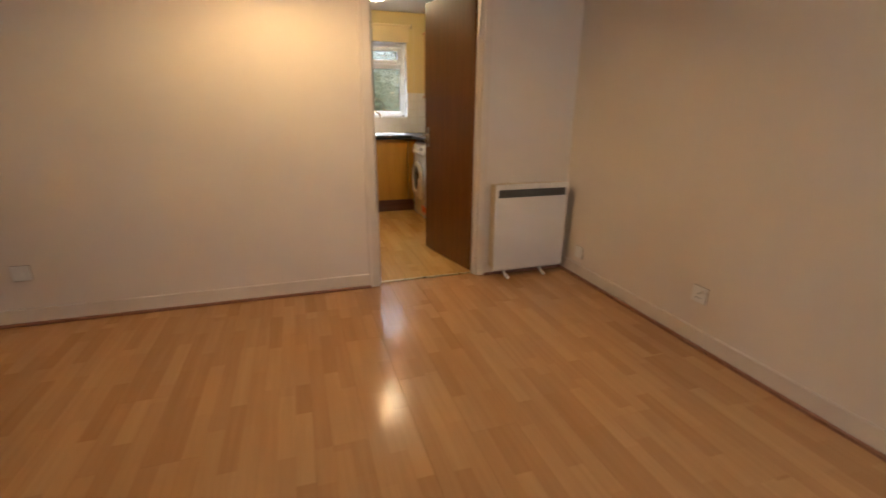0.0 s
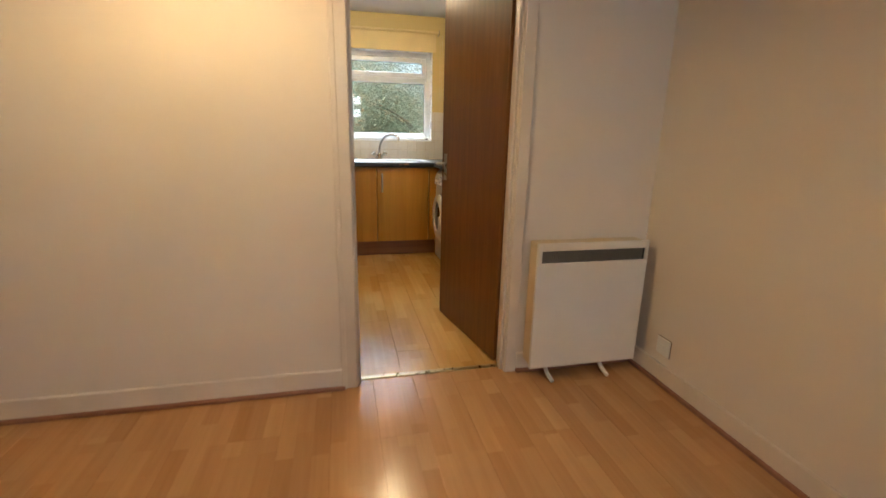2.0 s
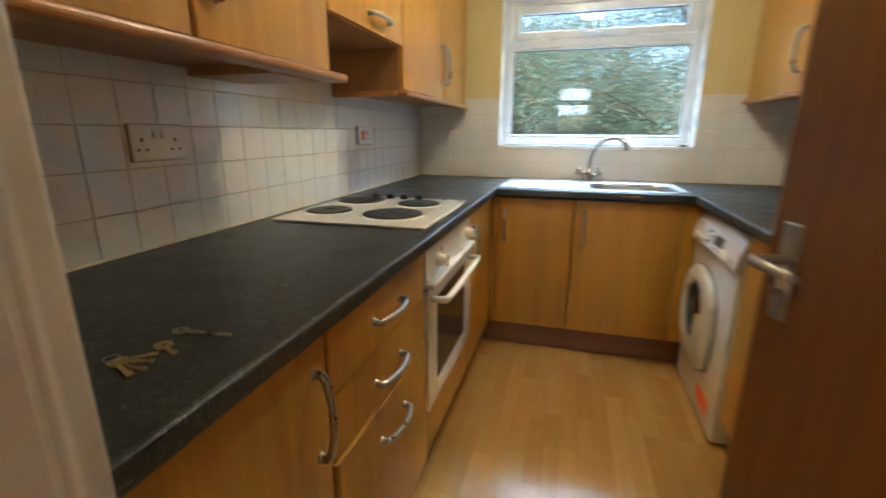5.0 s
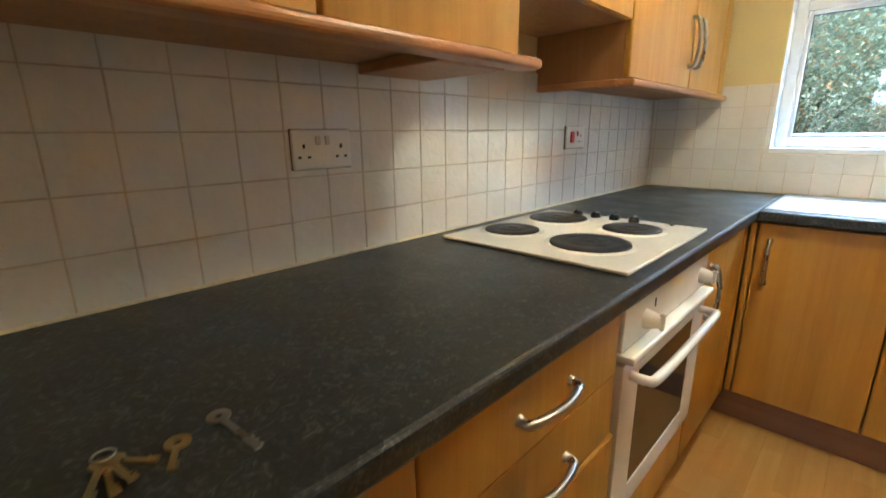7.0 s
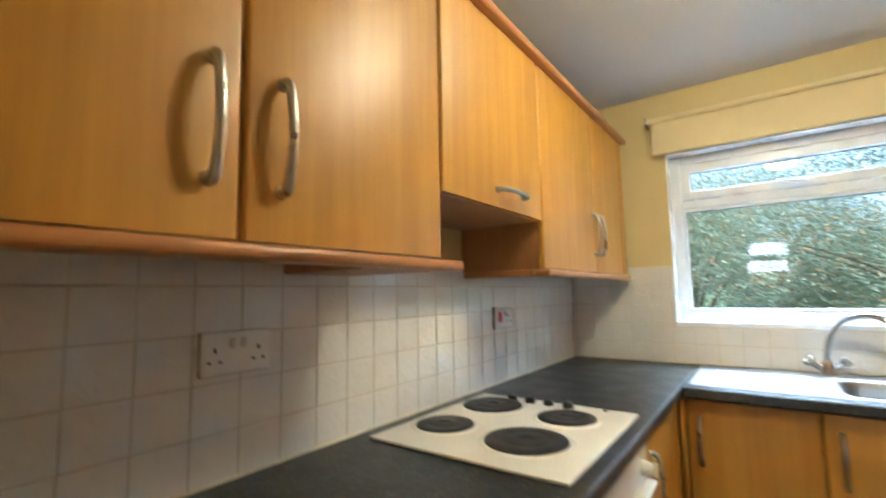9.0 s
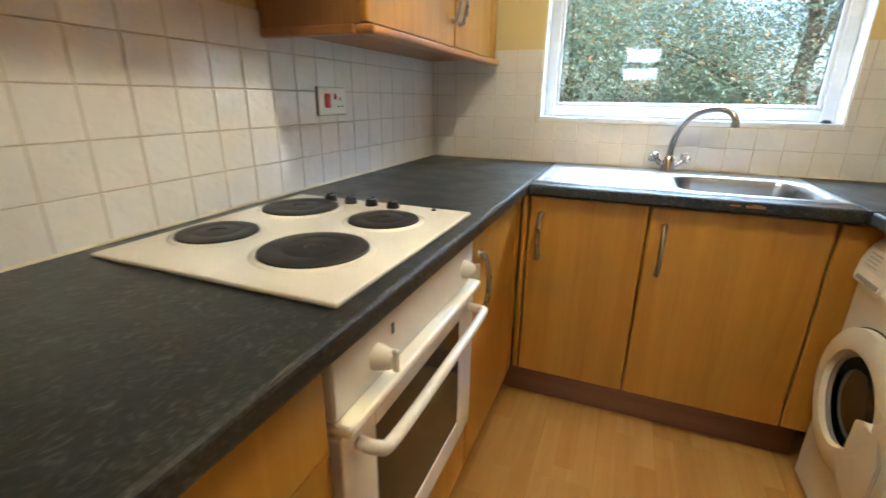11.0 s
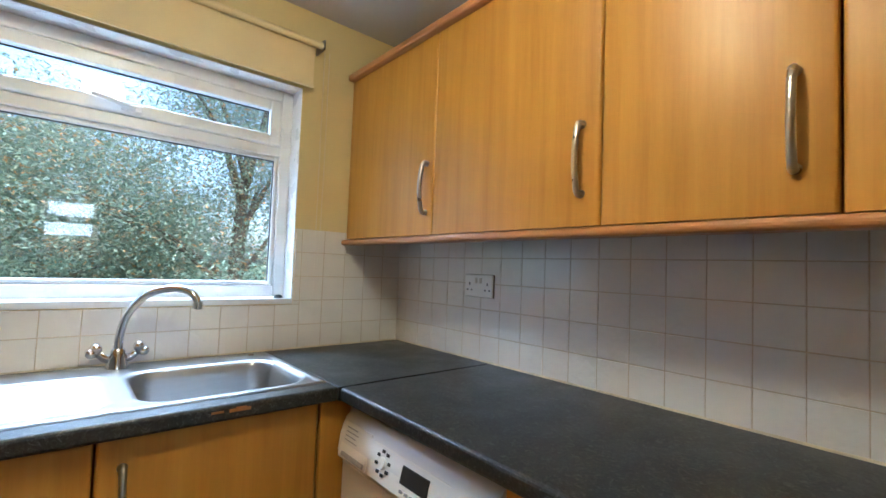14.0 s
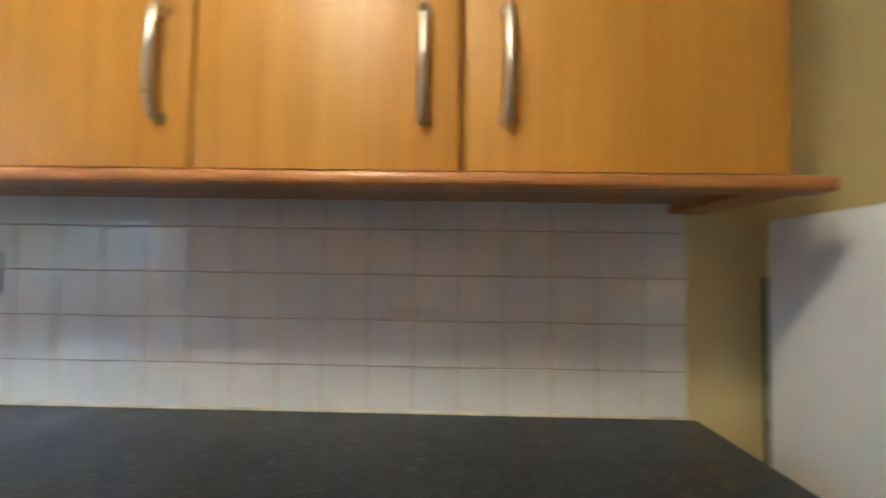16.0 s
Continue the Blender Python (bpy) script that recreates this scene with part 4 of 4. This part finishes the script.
# ---- storage heater ----
ht = thing("storage_heater", pose(1.564, -0.014, 0), "cream slim electric storage heater with white front on feet", "heater")
HW, HD = 0.577, 0.106
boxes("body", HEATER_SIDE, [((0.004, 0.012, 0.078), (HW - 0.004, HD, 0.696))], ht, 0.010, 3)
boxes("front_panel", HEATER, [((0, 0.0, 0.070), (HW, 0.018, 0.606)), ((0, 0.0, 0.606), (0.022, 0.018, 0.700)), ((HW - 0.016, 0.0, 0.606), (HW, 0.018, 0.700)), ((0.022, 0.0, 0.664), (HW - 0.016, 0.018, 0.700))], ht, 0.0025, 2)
boxes("grille_recess", BLACK, [((0.020, 0.010, 0.604), (HW - 0.014, 0.020, 0.666))], ht)
boxes("grille_bar", GRILLE, [((0.025 + 0.0105 * k, 0.002, 0.608), (0.030 + 0.0105 * k, 0.012, 0.663)) for k in range(50)], ht)
for x in (0.10, HW - 0.175):
    tube("foot", HEATER, [(x, 0.06, 0.085), (x + 0.003, 0.02, 0.035), (x + 0.012, -0.03, 0.010)], [0.011, 0.011, 0.010], ht, 8)


# ---- keys on the worktop ----
def key(parent, a, b, mat, head=0.011, shaft=0.0028):
    a, b = Vector(a), Vector(b)
    d = (b - a).normalized()
    n = Vector((-d.y, d.x, 0))
    bm = bmesh.new()
    c = a + d * head
    ring = []
    for k in range(20):
        q = 2 * math.pi * k / 20
        w = math.cos(q) * d + math.sin(q) * n
        ring.append([bm.verts.new(c + w * r + Vector((0, 0, z))) for r, z in ((head, 0.0), (head, 0.0025), (head * 0.35, 0.0025), (head * 0.35, 0.0))])
    for k in range(20):
        for i in range(4):
            bm.faces.new((ring[k][i], ring[k][(i + 1) % 4], ring[(k + 1) % 20][(i + 1) % 4], ring[(k + 1) % 20][i]))
    def bar(s0, s1, h0, h1):
        v = [bm.verts.new(c + d * s + n * h + Vector((0, 0, z))) for z in (0.0, 0.0025) for s, h in ((s0, h0), (s1, h0), (s1, h1), (s0, h1))]
        for f in ((0, 1, 2, 3), (4, 5, 6, 7), (0, 1, 5, 4), (1, 2, 6, 5), (2, 3, 7, 6), (3, 0, 4, 7)):
            bm.faces.new([v[i] for i in f])
    L = (b - c).length
    bar(head * 0.9, L, -shaft, shaft)
    for k in range(3):
        bar(L * (0.72 + 0.1 * k), L * (0.77 + 0.1 * k), shaft, shaft + 0.003)
    return finish(bm, "key", mat, parent)


KZ = TOP + 0.0005
k1 = thing("mortice_key", pose(0, 0, KZ), "long steel mortice key lying on the worktop", "key", "loose keys")
key(k1, (0.443, 0.551, 0), (0.535, 0.560, 0), NICKEL, 0.012, 0.0035)
k2 = thing("small_key", pose(0, 0, KZ), "small brass key lying on the worktop", "key", "loose keys")
key(k2, (0.458, 0.514, 0), (0.506, 0.493, 0), BRASS, 0.012)
k3 = thing("key_bunch", pose(0, 0, KZ), "bunch of worn brass keys on a split ring", "keys")
for dx, dy, h in ((0.036, 0.034, 0.0), (0.052, 0.012, 0.0026), (0.056, -0.003, 0.0), (0.055, -0.022, 0.0026)):
    key(k3, (0.447, 0.455, h), (0.447 + dx, 0.455 + dy, h), BRASS, 0.009)
tube("ring", NICKEL, [(0.446 + 0.009 * math.cos(0.524 * k), 0.455 + 0.009 * math.sin(0.524 * k), 0.006) for k in range(13)], [0.0012] * 13, k3, 6)


# ---- lamps ----
def pendant(x, y, z, r, mat, label):
    """A bulb on a flex with a conical cloth shade open below and above."""
    p = thing("pendant_lamp", pose(x, y, ZC), label, "ceiling lamp")
    turned("ceiling_rose", WHITEPL, [(0.0, 0.0), (0.045, 0.0), (0.04, -0.018), (0.012, -0.03), (0.0, -0.03)], p, 24)
    tube("flex", WHITEPL, [(0, 0, -0.02), (0, 0, (z - ZC) * 0.6), (0, 0, z - ZC + r)], [0.004] * 3, p, 8)
    turned("holder", WHITEPL, [(0.0, 0.05), (0.016, 0.045), (0.02, 0.0), (0.0, 0.0)], p, 18, pose(0, 0, z - ZC + r * 0.85))
    turned("bulb", mat, [(r * math.sin(math.pi * k / 16), r * math.cos(math.pi * k / 16)) for k in range(17)], p, 24, pose(0, 0, z - ZC))
    bm = bmesh.new()
    rings = [[bm.verts.new((q * math.cos(a), q * math.sin(a), h + z - ZC)) for a in (2 * math.pi * k / 36 for k in range(36))] for q, h in ((0.17, -0.055), (0.09, 0.11), (0.088, 0.11), (0.168, -0.055))]
    for n in range(4):
        a, b = rings[n], rings[(n + 1) % 4]
        for k in range(36):
            bm.faces.new((a[k], a[(k + 1) % 36], b[(k + 1) % 36], b[k]))
    finish(bm, "shade", SHADE, p, True)
    return p


flush = thing("ceiling_lamp", pose(1.065, 1.70, ZC), "lit warm opal dome lamp fixed to the kitchen ceiling", "ceiling lamp")
turned("base", WHITEPL, [(0.0, 0.0), (0.085, 0.0), (0.082, -0.022), (0.072, -0.03), (0.0, -0.03)], flush, 28)
turned("dome", LAMP_K, [(0.072, -0.026)] + [(0.105 * math.sin(math.pi * k / 18), -0.092 - 0.098 * math.cos(math.pi * (18 - k) / 18 + math.pi)) for k in range(5, 18)] + [(0.0, -0.19)], flush, 28)
pendant(0.24, -0.62, 2.0, 0.05, LAMP_L, "lit pendant lamp with cream cloth shade in the living room")


# ---- outside ----
structure(boxes("ground", GRASS, [((-400, -400, -1.3), (400, 400, -1.2))]), "lawn outside the building", "ground")


def tree(x, y, height, spread, leaves, seed, label):
    rng = random.Random(seed)
    t = thing("tree", pose(x, y, -1.2), label, "tree", "trees behind the window")
    tube("trunk", BARK, [(0, 0, 0), (0.05, 0.02, height * 0.2), (-0.04, 0.05, height * 0.5), (0.03, 0, height * 0.85)], [0.15, 0.12, 0.08, 0.03], t, 10)
    clumps = []
    for k in range(46):
        a, h = rng.uniform(0, 2 * math.pi), height * (0.12 + 0.88 * (k + 0.5) / 46)
        reach = spread * (0.55 + 0.45 * math.sin(math.pi * min(1, 0.25 + 0.75 * h / height))) * rng.uniform(0.45, 1.0)
        tip = Vector((math.cos(a) * reach, math.sin(a) * reach, h + rng.uniform(-0.1, 0.3)))
        if k % 2 == 0:
            tube("limb", BARK, [(0, 0, h * 0.75), tuple(tip * 0.5 + Vector((0, 0, h * 0.42))), tuple(tip)], [0.035, 0.02, 0.006], t, 6)
        clumps += [tip, tip * 0.62 + Vector((0, 0, h * 0.36))]
    verts, faces = [], []
    for _ in range(leaves):
        c = clumps[rng.randrange(len(clumps))]
        p = c + Vector((rng.gauss(0, 0.30), rng.gauss(0, 0.30), rng.gauss(0, 0.26)))
        q = Euler((rng.uniform(-0.9, 0.9), rng.uniform(-0.9, 0.9), rng.uniform(0, 6.28))).to_matrix()
        s = rng.uniform(0.013, 0.026)
        b = len(verts)
        for u, v, w in ((0, -1.1, 0), (0.42, -0.1, 0.12), (0, 1.1, -0.15), (-0.42, -0.1, 0.12)):
            verts.append(tuple(p + q @ Vector((u * s, v * s, w * s))))
        faces += [(b, b + 1, b + 2), (b, b + 2, b + 3)]
    me = bpy.data.meshes.new("foliage")
    me.from_pydata(verts, [], faces)
    me.materials.append(LEAF)
    f = new("foliage", me)
    f.parent = t
    return tagged(f, kind="stuff")


tree(0.2, 6.6, 3.7, 1.7, 98000, 1, "leafy evergreen tree with turning orange leaves")
tree(2.4, 6.3, 4.6, 1.8, 98000, 2, "leafy evergreen tree with turning orange leaves")
tree(4.6, 7.0, 4.9, 1.9, 98000, 3, "leafy evergreen tree with turning orange leaves")
tree(-2.3, 7.4, 3.9, 1.9, 98000, 4, "leafy evergreen tree with turning orange leaves")
tree(1.2, 8.8, 4.2, 2.0, 98000, 5, "leafy evergreen tree with turning orange leaves")

# ---- tiles ----
PITCH = 0.0985
tile_meshes = {}


def tile(parent, m, w, h):
    """A glazed tile: local x across, facing -y, lower left corner at the origin."""
    k = (round(w, 4), round(h, 4))
    if k not in tile_meshes:
        bm = bmesh.new()
        add_box(bm, (0, -0.007, 0), (w, 0.0, h))
        bmesh.ops.bevel(bm, geom=[e for e in bm.edges if all(v.co.y < -0.001 for v in e.verts)], offset=0.0014, segments=1, affect="EDGES")
        bmesh.ops.recalc_face_normals(bm, faces=bm.faces)
        me = bpy.data.meshes.new("tile")
        bm.to_mesh(me)
        bm.free()
        me.materials.append(TILE)
        tile_meshes[k] = me
    o = new("tile", tile_meshes[k])
    o.parent, o.matrix_basis = parent, m


def tiled(length, place, u0, rows0, top, label, hole=None):
    """A tiled stretch from u = 0 to length; place(u, z) gives a tile's pose; u0 and rows0 are where joints fall."""
    e = structure(thing("tile_splashback", Matrix.Identity(4), label, "tiles"), label, "tiles")
    g, rng, spans = 0.0019, random.Random(round(length * 1000)), []
    u = u0 - PITCH * math.ceil(u0 / PITCH)
    while u < length - 0.004:
        z = rows0 - PITCH * math.ceil((rows0 - TOP) / PITCH)
        while z < top - 0.01:
            a, b, c, d = max(u, 0) + g / 2, min(u + PITCH, length) - g / 2, max(z, TOP + 0.001) + g / 2, min(z + PITCH, top) - g / 2
            pieces = [(a, b, c, d)]
            if hole and b > hole[0] and a < hole[1] and d > hole[2]:
                pieces = []
                if c < hole[2] - 0.012:
                    pieces.append((a, b, c, hole[2] - g))
                if a < hole[0] - 0.012:
                    pieces.append((a, hole[0] - g, max(c, hole[2]), d))
                if b > hole[1] + 0.012:
                    pieces.append((hole[1] + g, b, max(c, hole[2]), d))
            for a, b, c, d in pieces:
                if b - a > 0.008 and d - c > 0.008:
                    tile(e, place(a, c) @ pose(0, -rng.uniform(0, 0.0006), 0, rng.uniform(-0.25, 0.25), 0, rng.uniform(-0.25, 0.25)), b - a, d - c)
            z += PITCH
        u += PITCH
    return e


def grouted(e, lo, hi):
    boxes("grout", GROUT, lo if hi is None else [(lo, hi)], e)


TT = 1.400
e = tiled(YW - 0.282, lambda u, z: pose(XK + 0.002, 0.282 + u, z, 0, 0, 90), 0.885 - 0.282, TOP + 0.0005, TT, "cream glazed wall tiles above the worktop")
grouted(e, (XK + 0.0005, 0.283, TOP + 0.001), (XK + 0.0077, YW - 0.001, TT - 0.002))
e = tiled(YW - 0.862, lambda u, z: pose(XR - 0.002, YW - u, z, 0, 0, -90), 0.075, TOP + 0.0005, TT, "cream glazed wall tiles above the worktop")
grouted(e, (XR - 0.0077, 0.863, TOP + 0.001), (XR - 0.0005, YW - 0.001, TT - 0.002))
e = tiled(XR - XK - 0.018, lambda u, z: pose(XK + 0.009 + u, YW - 0.002, z), 0.911 - XK - 0.018, TOP - 0.001, TT, "cream glazed wall tiles round the window", (WX0 - XK - 0.009, WX1 - XK - 0.009, WZ0 - 0.017))
grouted(e, [((XK + 0.008, YW - 0.0077, TOP + 0.001), (XR - 0.008, YW - 0.0005, WZ0 - 0.018)), ((XK + 0.008, YW - 0.0077, WZ0 - 0.018), (WX0 - 0.001, YW - 0.0005, TT - 0.002)), ((WX1 + 0.001, YW - 0.0077, WZ0 - 0.018), (XR - 0.008, YW - 0.0005, TT - 0.002))], None)

# ---- floor boards ----
board_meshes = {}


def board(parent, x, y, w, l, mat):
    k = (round(w, 3), round(l, 3), mat.name)
    if k not in board_meshes:
        bm = bmesh.new()
        add_box(bm, (0, 0, -0.009), (w, l, 0))
        bmesh.ops.bevel(bm, geom=[e for e in bm.edges if all(v.co.z > -0.001 for v in e.verts)], offset=0.0008, segments=1, affect="EDGES")
        bmesh.ops.recalc_face_normals(bm, faces=bm.faces)
        me = bpy.data.meshes.new("board")
        bm.to_mesh(me)
        bm.free()
        me.materials.append(mat)
        board_meshes[k] = me
    o = new("board", board_meshes[k])
    o.parent, o.location = parent, (x, y, 0)


def boarded(x0, x1, y0, y1, mat, label):
    e = structure(thing("floor_boards", Matrix.Identity(4), label, "floor"), label, "floor")
    rng, x, row = random.Random(7), x0, 0
    while x < x1 - 0.005:
        w, y = min(0.195, x1 - x), y0 - (row * 0.43) % 1.2
        while y < y1 - 0.005:
            a, b = max(y, y0), min(y + 1.2, y1)
            if b - a > 0.02:
                board(e, x + 0.0001, a + 0.0001, w - 0.0002, b - a - 0.0002, mat)
            y += 1.2
        x, row = x + 0.195, row + 1


boarded(LX0, XL, LY0, 0.17, LAMINATE, "beech-effect three-strip laminate floor, worn and glossy")
boarded(XK, XR, 0.17, YW, LAMINATE_K, "beech-effect three-strip laminate kitchen floor")
